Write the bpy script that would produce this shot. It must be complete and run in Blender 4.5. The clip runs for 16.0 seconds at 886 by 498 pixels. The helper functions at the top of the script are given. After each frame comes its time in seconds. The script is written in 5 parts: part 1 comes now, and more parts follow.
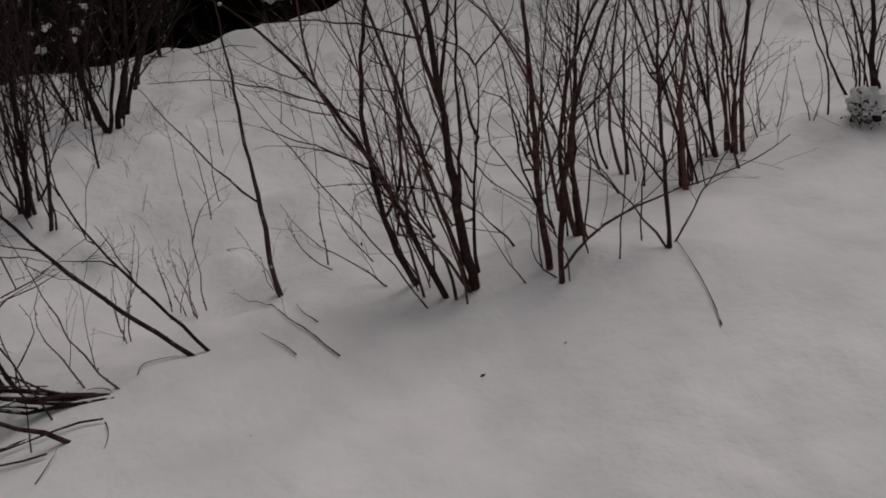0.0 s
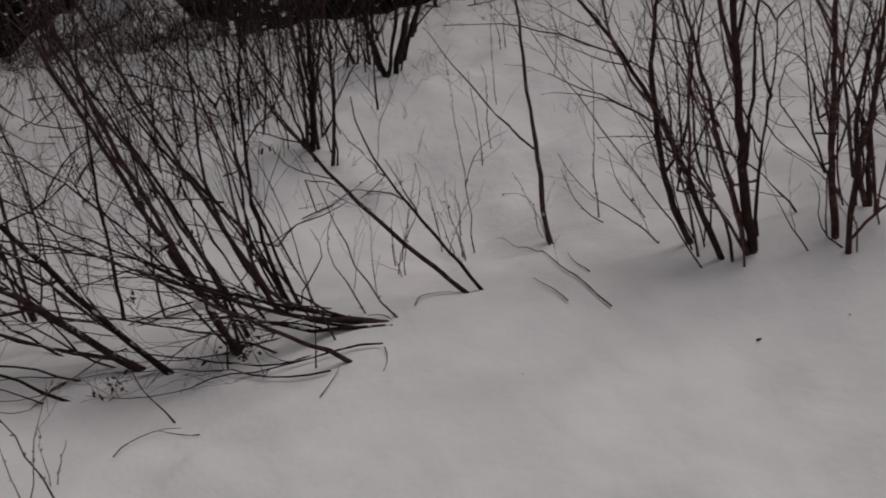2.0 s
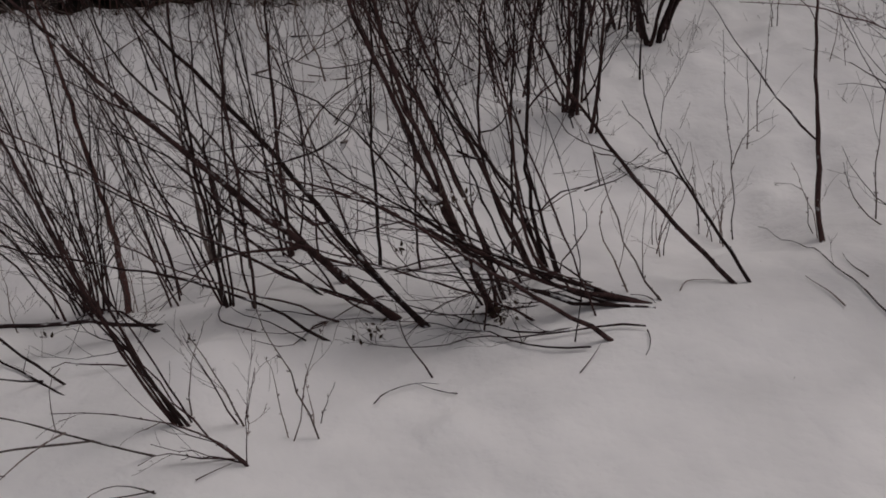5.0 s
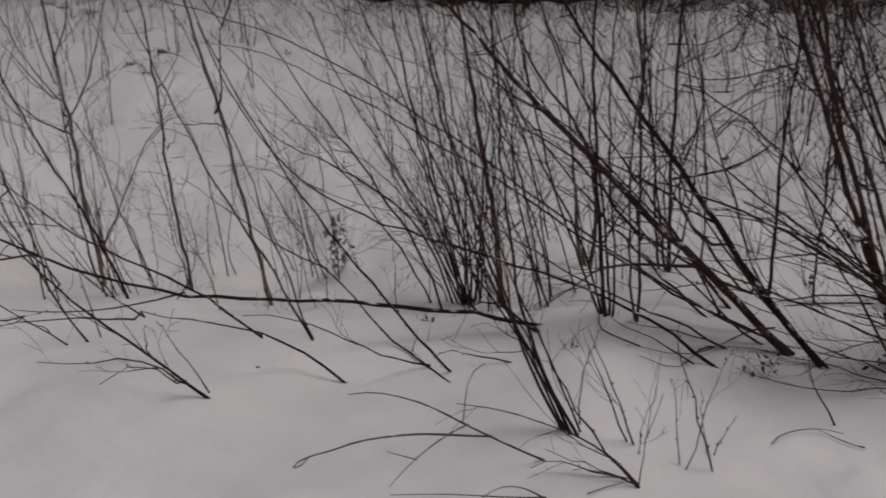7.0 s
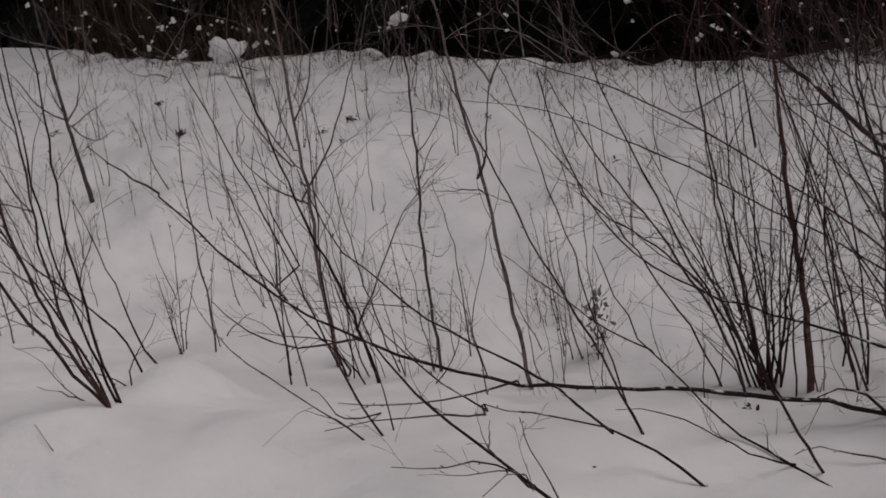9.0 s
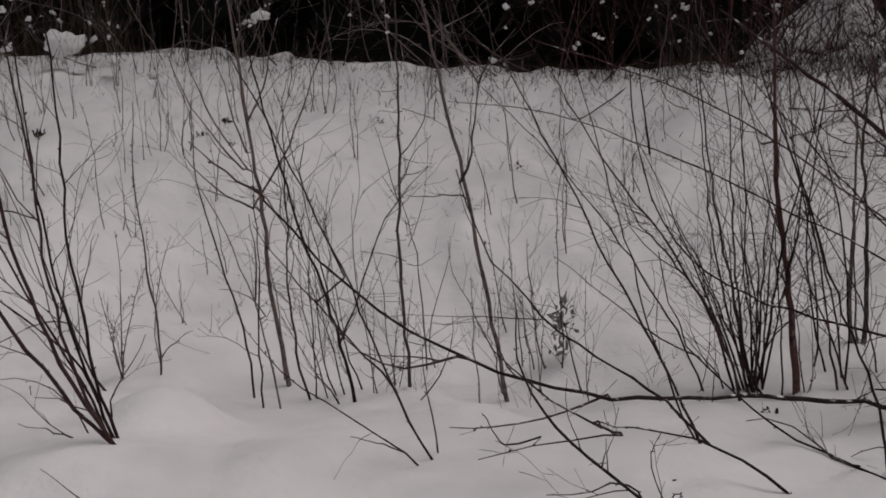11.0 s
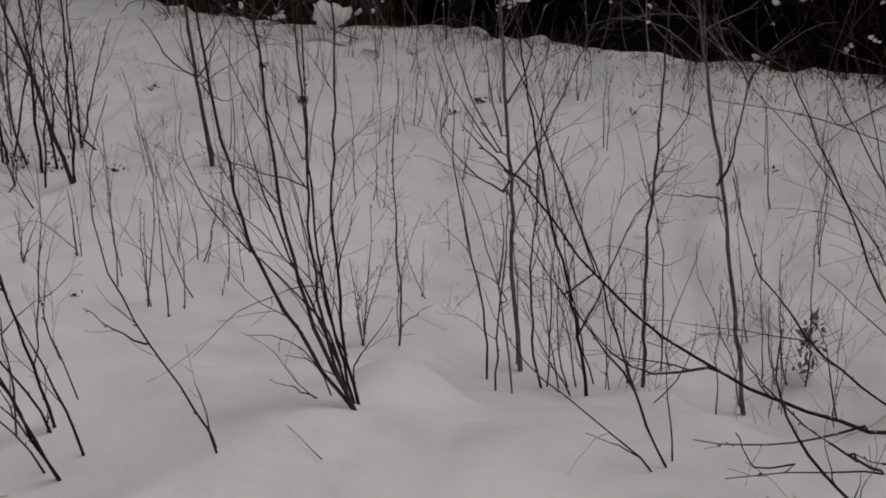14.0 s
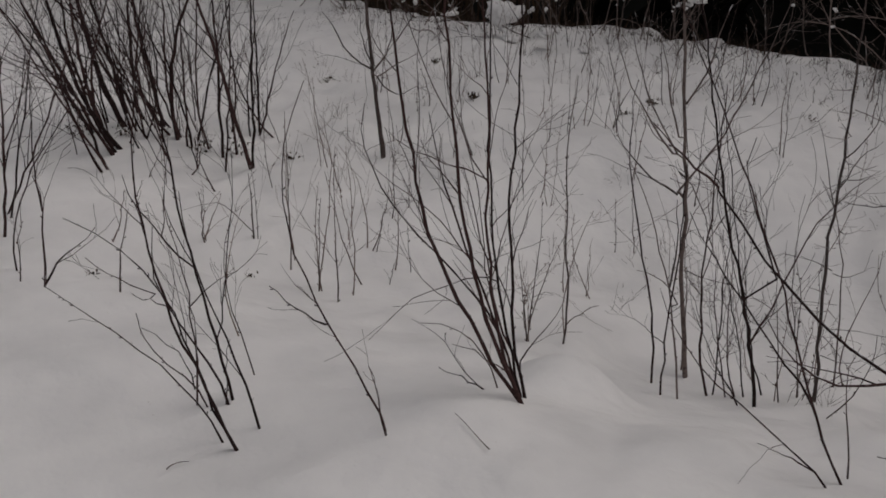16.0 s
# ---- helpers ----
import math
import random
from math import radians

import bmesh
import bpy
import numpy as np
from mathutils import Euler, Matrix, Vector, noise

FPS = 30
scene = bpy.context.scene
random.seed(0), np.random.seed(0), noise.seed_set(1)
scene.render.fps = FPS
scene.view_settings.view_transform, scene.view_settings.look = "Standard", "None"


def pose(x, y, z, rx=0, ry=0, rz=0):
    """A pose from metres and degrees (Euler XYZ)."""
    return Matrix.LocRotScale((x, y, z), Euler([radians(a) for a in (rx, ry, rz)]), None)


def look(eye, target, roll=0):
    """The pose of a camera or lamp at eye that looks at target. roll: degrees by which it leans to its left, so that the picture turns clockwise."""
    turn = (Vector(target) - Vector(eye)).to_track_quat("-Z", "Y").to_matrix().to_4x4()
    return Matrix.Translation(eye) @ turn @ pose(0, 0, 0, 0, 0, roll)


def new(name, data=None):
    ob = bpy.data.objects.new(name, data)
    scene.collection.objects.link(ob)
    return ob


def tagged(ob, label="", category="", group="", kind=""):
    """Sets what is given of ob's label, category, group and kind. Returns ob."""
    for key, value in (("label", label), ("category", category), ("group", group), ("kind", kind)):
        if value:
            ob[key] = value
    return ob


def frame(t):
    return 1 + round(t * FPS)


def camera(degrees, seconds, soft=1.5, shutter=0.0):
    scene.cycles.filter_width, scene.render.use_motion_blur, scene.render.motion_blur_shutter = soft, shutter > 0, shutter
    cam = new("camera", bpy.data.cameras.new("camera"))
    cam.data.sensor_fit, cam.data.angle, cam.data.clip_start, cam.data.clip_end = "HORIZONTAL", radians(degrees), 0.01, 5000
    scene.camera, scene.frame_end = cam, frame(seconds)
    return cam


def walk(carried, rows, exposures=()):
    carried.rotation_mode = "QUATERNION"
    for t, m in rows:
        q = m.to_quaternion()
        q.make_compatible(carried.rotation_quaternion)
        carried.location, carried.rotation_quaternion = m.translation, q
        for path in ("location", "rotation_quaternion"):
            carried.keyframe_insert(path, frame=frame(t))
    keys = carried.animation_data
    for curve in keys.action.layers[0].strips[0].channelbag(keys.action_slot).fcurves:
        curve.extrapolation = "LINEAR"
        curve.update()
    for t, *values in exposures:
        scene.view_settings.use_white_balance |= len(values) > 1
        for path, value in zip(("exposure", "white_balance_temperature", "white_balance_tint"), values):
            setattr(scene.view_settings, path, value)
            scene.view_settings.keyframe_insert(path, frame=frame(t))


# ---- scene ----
cam = camera(43.8, 16.0, 1.7, 0.18)
PATH = [
    (0, (-0.014, -0.119, 1.468), (0.123, 1.706, 0.661), -5.4),
    (0.5, (-0.031, -0.123, 1.468), (0.042, 1.699, 0.647), -5.7),
    (1, (-0.061, -0.132, 1.451), (-0.054, 1.687, 0.621), -5.7),
    (1.5, (-0.106, -0.146, 1.433), (-0.207, 1.678, 0.619), -5.6),
    (2, (-0.145, -0.144, 1.436), (-0.428, 1.656, 0.612), -6.2),
    (2.5, (-0.189, -0.154, 1.427), (-0.579, 1.631, 0.613), -5.7),
    (3, (-0.22, -0.153, 1.443), (-0.703, 1.61, 0.632), -5.3),
    (3.5, (-0.244, -0.145, 1.438), (-0.795, 1.59, 0.609), -5.1),
    (5.8, (-0.401, -0.124, 1.477), (-1.072, 1.546, 0.605), -3.4),
    (6, (-0.411, -0.14, 1.459), (-1.122, 1.522, 0.603), -3.4),
    (6.5, (-0.504, -0.158, 1.467), (-1.388, 1.41, 0.593), -3.9),
    (7, (-0.623, -0.172, 1.476), (-1.718, 1.283, 0.649), -4.2),
    (7.5, (-0.707, -0.155, 1.448), (-1.961, 1.168, 0.625), -3.6),
    (8, (-0.879, -0.074, 1.446), (-2.217, 1.203, 0.684), -3.6),
    (8.5, (-1.077, -0.129, 1.44), (-2.408, 1.174, 0.712), -2.8),
    (8.7, (-1.182, -0.192, 1.404), (-2.487, 1.146, 0.691), -4.3),
    (10.8, (-2.036, -0.508, 1.385), (-2.874, 1.166, 0.683), -2.9),
    (11, (-2.049, -0.529, 1.385), (-2.891, 1.137, 0.669), -2.0),
    (11.5, (-2.027, -0.515, 1.394), (-2.879, 1.137, 0.655), -1.3),
    (12, (-2.031, -0.525, 1.395), (-2.913, 1.112, 0.657), -1.5),
    (12.5, (-2.042, -0.517, 1.398), (-2.963, 1.094, 0.652), -1.7),
    (13, (-2.067, -0.516, 1.396), (-3.05, 1.057, 0.648), -1.5),
    (13.5, (-2.105, -0.534, 1.398), (-3.194, 0.97, 0.658), -1.3),
    (14, (-2.115, -0.538, 1.397), (-3.294, 0.9, 0.662), -0.9),
    (14.5, (-2.121, -0.552, 1.388), (-3.354, 0.852, 0.675), -0.8),
    (15, (-2.141, -0.57, 1.394), (-3.457, 0.746, 0.664), -0.8),
    (15.5, (-2.14, -0.581, 1.391), (-3.507, 0.685, 0.666), -1.1),
    (16, (-2.143, -0.584, 1.388), (-3.523, 0.666, 0.658), -1.1),
]
walk(cam, [(t, look(eye, target, roll)) for t, eye, target, roll in PATH], [(0, -1.01, 6740, 14), (3.5, -0.88, 6740, 16), (8.5, -0.78, 6680, 16), (11, -0.69, 6760, 16), (12.5, -0.72, 6780, 15), (13.5, -0.82, 6720, 14), (16, -0.93, 6720, 13)])

# ---- light ----
world = bpy.data.worlds.new("overcast")
scene.world = world
world.use_nodes = True
nt = world.node_tree
nt.nodes.clear()
sky = nt.nodes.new("ShaderNodeTexSky")
sky.sky_type, sky.sun_disc = "NISHITA", False
sky.sun_elevation, sky.sun_rotation = radians(64), radians(42)
sky.air_density, sky.dust_density, sky.ozone_density = 1.0, 4.0, 1.0
cloud = nt.nodes.new("ShaderNodeHueSaturation")
cloud.inputs["Saturation"].default_value = 0.25
air = nt.nodes.new("ShaderNodeBackground")
air.inputs["Strength"].default_value = 0.1
out = nt.nodes.new("ShaderNodeOutputWorld")
nt.links.new(sky.outputs[0], cloud.inputs["Color"])
nt.links.new(cloud.outputs[0], air.inputs["Color"])
nt.links.new(air.outputs[0], out.inputs["Surface"])

lamp = bpy.data.lights.new("sun", "SUN")
lamp.energy, lamp.angle, lamp.color = 1.0, radians(40), (1.0, 0.985, 0.97)
sun = new("sun", lamp)
sun.matrix_world = look((2, 7.4, 12), (-2, 3, 0))


# ---- materials ----
def material(name, rough=0.8, spec=0.3):
    mat = bpy.data.materials.new(name)
    mat.use_nodes = True
    bsdf = mat.node_tree.nodes["Principled BSDF"]
    bsdf.inputs["Roughness"].default_value = rough
    bsdf.inputs["Specular IOR Level"].default_value = spec
    return mat, mat.node_tree.nodes, mat.node_tree.links, bsdf


def add(nodes, kind, **values):
    node = nodes.new(kind)
    for key, value in values.items():
        node.inputs[key.replace("_", " ")].default_value = value
    return node


def ramp(nodes, links, source, stops):
    """A colour ramp from (place, colour) stops, fed by source."""
    node = nodes.new("ShaderNodeValToRGB")
    while len(node.color_ramp.elements) < len(stops):
        node.color_ramp.elements.new(0.5)
    for el, (at, colour) in zip(node.color_ramp.elements, stops):
        el.position, el.color = at, (*colour, 1)
    links.new(source, node.inputs[0])
    return node.outputs[0]


def snow_material():
    mat, nodes, links, bsdf = material("snow", 0.75, 0.25)
    co = nodes.new("ShaderNodeTexCoord").outputs["Object"]
    broad = add(nodes, "ShaderNodeTexNoise", Scale=3.4, Detail=3.0, Roughness=0.5)
    fine = add(nodes, "ShaderNodeTexNoise", Scale=38.0, Detail=5.0, Roughness=0.65)
    grit = add(nodes, "ShaderNodeTexNoise", Scale=160.0, Detail=2.0)
    for n in (broad, fine, grit):
        links.new(co, n.inputs["Vector"])
    tone = ramp(nodes, links, broad.outputs["Fac"], [(0.3, (0.75, 0.742, 0.738)), (0.5, (0.82, 0.81, 0.806)), (0.7, (0.88, 0.868, 0.86))])
    # a few crumbs of bark and needles
    speck = ramp(nodes, links, grit.outputs["Fac"], [(0.745, (0, 0, 0)), (0.775, (1, 1, 1))])
    patch = ramp(nodes, links, broad.outputs["Fac"], [(0.52, (0, 0, 0)), (0.66, (1, 1, 1))])
    both = nodes.new("ShaderNodeMath")
    both.operation = "MULTIPLY"
    links.new(speck, both.inputs[0])
    links.new(patch, both.inputs[1])
    mix = nodes.new("ShaderNodeMix")
    mix.data_type = "RGBA"
    links.new(both.outputs[0], mix.inputs["Factor"])
    links.new(tone, mix.inputs["A"])
    mix.inputs["B"].default_value = (0.32, 0.27, 0.23, 1)
    links.new(mix.outputs["Result"], bsdf.inputs["Base Color"])
    bump1 = add(nodes, "ShaderNodeBump", Strength=0.55, Distance=0.05)
    bump2 = add(nodes, "ShaderNodeBump", Strength=0.04, Distance=0.002)
    wave = add(nodes, "ShaderNodeTexNoise", Scale=7.0, Detail=4.0, Roughness=0.5)
    links.new(co, wave.inputs["Vector"])
    links.new(wave.outputs["Fac"], bump1.inputs["Height"])
    links.new(fine.outputs["Fac"], bump2.inputs["Height"])
    crust = add(nodes, "ShaderNodeTexNoise", Scale=19.0, Detail=3.0, Roughness=0.55)
    bump3 = add(nodes, "ShaderNodeBump", Strength=0.14, Distance=0.01)
    links.new(co, crust.inputs["Vector"])
    links.new(crust.outputs["Fac"], bump3.inputs["Height"])
    links.new(bump1.outputs[0], bump3.inputs["Normal"])
    links.new(bump3.outputs[0], bump2.inputs["Normal"])
    links.new(bump2.outputs[0], bsdf.inputs["Normal"])
    return mat


def bark_material(name, dark, light, snowy=0.0):
    """Bark with streaks and lenticels, its tone drawn per stem; snowy: how much dry snow clings to its upper side."""
    mat, nodes, links, bsdf = material(name, 0.85, 0.2)
    co = nodes.new("ShaderNodeTexCoord").outputs["Object"]
    info = nodes.new("ShaderNodeObjectInfo")
    streak = add(nodes, "ShaderNodeTexNoise", Scale=45.0, Detail=4.0, Roughness=0.7)
    blotch = add(nodes, "ShaderNodeTexNoise", Scale=9.0, Detail=3.0)
    links.new(co, streak.inputs["Vector"])
    links.new(co, blotch.inputs["Vector"])
    tone = nodes.new("ShaderNodeMath")
    tone.operation = "MULTIPLY_ADD"
    links.new(info.outputs["Random"], tone.inputs[0])
    tone.inputs[1].default_value = 0.45
    links.new(streak.outputs["Fac"], tone.inputs[2])
    shade = nodes.new("ShaderNodeMath")
    shade.operation = "MULTIPLY_ADD"
    links.new(blotch.outputs["Fac"], shade.inputs[0])
    shade.inputs[1].default_value = 0.4
    links.new(tone.outputs[0], shade.inputs[2])
    colour = ramp(nodes, links, shade.outputs[0], [(0.45, dark), (0.95, tuple((a + b) / 2 for a, b in zip(dark, light))), (1.25, light)])
    if snowy:
        up = nodes.new("ShaderNodeSeparateXYZ")
        links.new(nodes.new("ShaderNodeNewGeometry").outputs["Normal"], up.inputs[0])
        flake = add(nodes, "ShaderNodeTexNoise", Scale=24.0, Detail=5.0, Roughness=0.6)
        links.new(co, flake.inputs["Vector"])
        lie = nodes.new("ShaderNodeMath")
        lie.operation = "MULTIPLY"
        links.new(ramp(nodes, links, up.outputs["Z"], [(0.25, (0, 0, 0)), (0.7, (1, 1, 1))]), lie.inputs[0])
        links.new(ramp(nodes, links, flake.outputs["Fac"], [(0.62 - 0.2 * snowy, (0, 0, 0)), (0.70 - 0.2 * snowy, (1, 1, 1))]), lie.inputs[1])
        mix = nodes.new("ShaderNodeMix")
        mix.data_type = "RGBA"
        links.new(lie.outputs[0], mix.inputs["Factor"])
        links.new(colour, mix.inputs["A"])
        mix.inputs["B"].default_value = (0.75, 0.75, 0.76, 1)
        colour = mix.outputs["Result"]
    links.new(colour, bsdf.inputs["Base Color"])
    bump = add(nodes, "ShaderNodeBump", Strength=0.5, Distance=0.002)
    links.new(streak.outputs["Fac"], bump.inputs["Height"])
    links.new(bump.outputs[0], bsdf.inputs["Normal"])
    return mat


def plain_material(name, low, high, scale, rough=0.9):
    mat, nodes, links, bsdf = material(name, rough, 0.2)
    co = nodes.new("ShaderNodeTexCoord").outputs["Object"]
    n = add(nodes, "ShaderNodeTexNoise", Scale=scale, Detail=5.0, Roughness=0.65)
    links.new(co, n.inputs["Vector"])
    links.new(ramp(nodes, links, n.outputs["Fac"], [(0.3, low), (0.7, high)]), bsdf.inputs["Base Color"])
    return mat


def water_material():
    mat, nodes, links, bsdf = material("stream_water", 0.08, 0.5)
    bsdf.inputs["Base Color"].default_value = (0.008, 0.009, 0.009, 1)
    co = nodes.new("ShaderNodeTexCoord").outputs["Object"]
    turn = nodes.new("ShaderNodeMapping")
    turn.inputs["Scale"].default_value = (1.0, 5.0, 1.0)
    links.new(co, turn.inputs["Vector"])
    n = add(nodes, "ShaderNodeTexNoise", Scale=1.4, Detail=3.0)
    links.new(turn.outputs[0], n.inputs["Vector"])
    bump = add(nodes, "ShaderNodeBump", Strength=0.12, Distance=0.03)
    links.new(n.outputs["Fac"], bump.inputs["Height"])
    links.new(bump.outputs[0], bsdf.inputs["Normal"])
    return mat


SNOW = snow_material()
BARK = bark_material("dark_bark", (0.006, 0.0032, 0.0032), (0.06, 0.031, 0.029), 0.24)
RED_BARK = bark_material("reddish_bark", (0.008, 0.0042, 0.0042), (0.11, 0.054, 0.048), 0.22)
GREY_BARK = bark_material("grey_bark", (0.02, 0.0155, 0.015), (0.17, 0.132, 0.12), 0.36)
PALE_BARK = bark_material("pale_twig_bark", (0.03, 0.024, 0.022), (0.24, 0.19, 0.17), 0.42)
STRAW = bark_material("dry_stalk", (0.035, 0.027, 0.025), (0.20, 0.15, 0.13), 0.25)
LEAF = plain_material("withered_leaf", (0.02, 0.014, 0.010), (0.09, 0.06, 0.04), 30)
DRY_LEAF = plain_material("dry_grey_leaf", (0.05, 0.045, 0.046), (0.34, 0.32, 0.32), 40)
REED = plain_material("dead_reed", (0.016, 0.011, 0.008), (0.075, 0.046, 0.028), 6)
# near-black, so that the added wood mirrors dark in the stream
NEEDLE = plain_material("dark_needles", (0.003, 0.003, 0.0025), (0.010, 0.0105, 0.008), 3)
WATER = water_material()

# ground heights on the plan: x, y, z
LEVELS = [
    (-0.3, 3.03, -0.02), (0.30, 2.81, 0.02), (0.55, 2.79, 0.03), (0.89, 2.84, 0.07), (-0.5, 2.62, 0.035), (-0.12, 2.53, 0.01),
    (-0.77, 2.42, 0.055), (-0.79, 2.25, 0.03), (0.24, 2.45, -0.05), (0.04, 3.0, -0.02), (0.64, 2.98, 0.08), (-0.56, 3.2, -0.14),
    (-1.33, 2.31, -0.03), (-1.70, 1.67, 0.04), (-1.47, 1.575, 0.025), (-1.37, 1.74, 0.01), (-2.12, 1.77, 0.0), (-2.54, 1.74, 0.01),
    (-1.65, 1.49, 0.04), (-2.47, 1.30, 0.082), (-2.44, 2.52, -0.23), (-3.71, 1.08, 0.098), (-3.74, 1.74, -0.16), (-3.08, 1.385, 0.045),
    (-3.28, 2.31, -0.335), (-3.51, 2.085, -0.23), (-2.32, 1.625, 0.0), (-3.97, 2.12, -0.31), (-4.22, 1.80, -0.176), (-3.555, 0.82, 0.15),
    (-3.8, 0.73, 0.129), (-4.05, 0.53, 0.085),
]
FAR_LEVELS = [
    (-5.91, 3.03, 0.12), (-5.34, 3.68, 0.086), (-5.9, 2.46, -0.04), (-1.03, 4.66, 0.128), (-1.04, 4.19, 0.109),
    (0.0, 0.0, 0.0), (-2.0, -0.5, 0.0), (2.0, 0.5, 0.05), (-4.5, -0.5, 0.08), (0.5, 1.5, -0.03), (-1.0, 1.0, 0.0), (-2.6, 0.6, 0.05),
    (1.3, 4.3, 0.12), (0.5, 4.5, 0.1), (-2.3, 4.0, 0.0), (-3.6, 3.6, -0.1), (-9.0, 3.0, 0.1),
    (-8.0, 4.3, 0.15), (-6.8, 4.6, 0.15), (-5.0, 4.95, 0.15), (-3.3, 5.6, 0.15), (-1.5, 6.0, 0.15), (-0.4, 6.8, 0.15),
    (1.5, 7.3, 0.25), (3.5, 6.0, 0.25), (3.0, 3.0, 0.15), (-7.0, 1.0, 0.05), (6.0, 1.0, 0.1),
]
# edge of the bank above the stream: x, y
EDGE = [(-60, 7.0), (-14, 5.2), (-9.5, 4.5), (-8, 4.3), (-7.2, 4.3), (-6.7, 4.85), (-5.9, 4.85), (-4.9, 4.72), (-3.9, 4.98),
        (-3.3, 5.28), (-2.2, 5.62), (-1.4, 5.65), (-0.86, 6.05), (-0.45, 6.25), (-0.1, 6.75), (0.5, 7.3), (3.0, 8.5), (12, 10.5), (60, 14)]
# snow mounds: x, y, radius, height
MOUNDS = [(-3.86, 1.37, 0.125, 0.095), (-3.79, 1.47, 0.09, 0.03), (-3.72, 1.0, 0.22, 0.02), (-1.083, 1.843, 0.045, 0.026), (-2.545, 1.535, 0.045, -0.022), (-1.137, 2.231, 0.06, 0.018), (-1.35, 1.86, 0.05, 0.012), (-2.75, 5.3, 0.5, 0.035), (-3.12, 6.05, 0.42, 0.93), (-2.6, 6.1, 0.36, 0.82), (-1.75, 1.95, 0.15, 0.05),
          (-3.35, 1.30, 0.12, 0.03), (-2.75, 1.15, 0.15, 0.03), (-3.15, 1.75, 0.14, 0.05), (-4.6, 0.55, 0.2, 0.03)]
# small soft clods scattered over the near snow
CLODS = random.Random(3)
MOUNDS += [(CLODS.uniform(-0.6, 1.6), CLODS.uniform(1.7, 3.0), CLODS.uniform(0.03, 0.075), CLODS.uniform(0.005, 0.016)) for _ in range(70)]
MOUNDS += [(x, 1.05 - 0.17 * (x + 3) + CLODS.uniform(-0.35, 0.45), CLODS.uniform(0.03, 0.075), CLODS.uniform(0.005, 0.016)) for x in [CLODS.uniform(-5.2, -0.8) for _ in range(70)]]


PEGS = np.array(LEVELS + FAR_LEVELS)
EDGE_X, EDGE_Y = np.array(EDGE, float).T


def bank_edge(x):
    """The y of the bank's edge, rounded off a little and broken by small bites."""
    x = np.asarray(x, float)
    return sum(np.interp(x + d, EDGE_X, EDGE_Y) for d in (-0.3, -0.1, 0.1, 0.3)) / 4 + 0.05 * np.sin(5.3 * x) * np.sin(2.1 * x + 1) + 0.025 * np.sin(13.7 * x)


def broad_z(x, y):
    """A wide soft mean of the levels."""
    top, low = 0.05 * 1e-5, 1e-5
    for px, py, pz in PEGS:
        w = np.exp(-((x - px) ** 2 + (y - py) ** 2) / 0.5)
        top, low = top + w * pz, low + w
    return top / low


GAP2 = (PEGS[:, None, 0] - PEGS[None, :, 0]) ** 2 + (PEGS[:, None, 1] - PEGS[None, :, 1]) ** 2
LIFT = np.linalg.solve(np.exp(-GAP2 / 0.16) + 0.08 * np.eye(len(PEGS)), PEGS[:, 2] - broad_z(PEGS[:, 0], PEGS[:, 1]))


TABLE = np.random.RandomState(5).rand(64, 64)


def knolls(x, y, cell):
    """Soft lumps about a cell wide, at random heights from 0 to 1."""
    u, v = x / cell, y / cell
    i, j = np.floor(u), np.floor(v)
    a, b = u - i, v - j
    a, b = a * a * (3 - 2 * a), b * b * (3 - 2 * b)
    i, j = i.astype(int) % 64, j.astype(int) % 64
    k, m = (i + 1) % 64, (j + 1) % 64
    return (TABLE[i, j] * (1 - a) + TABLE[k, j] * a) * (1 - b) + (TABLE[i, m] * (1 - a) + TABLE[k, m] * a) * b


def ground_z(x, y):
    """The snow's height: a smooth sheet through the levels, small swells, mounds, and the drop to the stream."""
    x, y = np.asarray(x, float), np.asarray(y, float)
    z = broad_z(x, y)
    for (px, py, _), k in zip(PEGS, LIFT):
        z = z + k * np.exp(-((x - px) ** 2 + (y - py) ** 2) / 0.16)
    near = np.exp(-(((x + 2.5) ** 2 + (y - 2.5) ** 2) / 80) ** 2)
    back = 0.2 + 1.4 / (1 + np.exp(-np.clip(y - np.clip(2.95 + 0.38 * x, 1.4, 3.4), -9, 9) * 4))
    u, v = x + 0.13 * np.sin(4.1 * y + 1.0), y + 0.11 * np.sin(5.3 * x)
    swell = 0.0045 * np.sin(5.1 * u + 0.7) * np.sin(6.3 * v + 0.6) + 0.0045 * np.sin(9.7 * u + 4.1 * v) * np.sin(8.9 * v - 3.3 * u)
    swell = swell + 0.0045 * np.sin(19.0 * u - 7 * v + 2) * np.sin(17.3 * v + 6.1 * u)
    z = z + swell * near * back
    far = 1 / (1 + np.exp(-np.clip(y - np.clip(2.95 + 0.38 * x, 1.4, 3.4), -9, 9) * 5))
    tx, ty = 0.8 * x - 0.6 * y, 0.6 * x + 0.8 * y
    z = z + near * ((0.012 + 0.036 * far) * (knolls(tx, ty, 0.21) ** 2 - 0.33) + (0.010 + 0.022 * far) * (knolls(0.96 * x + 0.28 * y, 0.96 * y - 0.28 * x, 0.10) ** 2 - 0.33))
    for mx, my, r, h in MOUNDS:
        z = z + h * np.exp(-(((x - mx) ** 2 + (y - my) ** 2) / r**2) ** 1.25)
    past = np.clip((y - bank_edge(x) - 0.05) / 0.55, 0, 1)
    z = z - 0.85 * past * past * (3 - 2 * past)
    rise = np.clip((y - bank_edge(x) - 2.6) / 2.0, 0, 1)
    return z + 1.6 * rise * rise * (3 - 2 * rise)


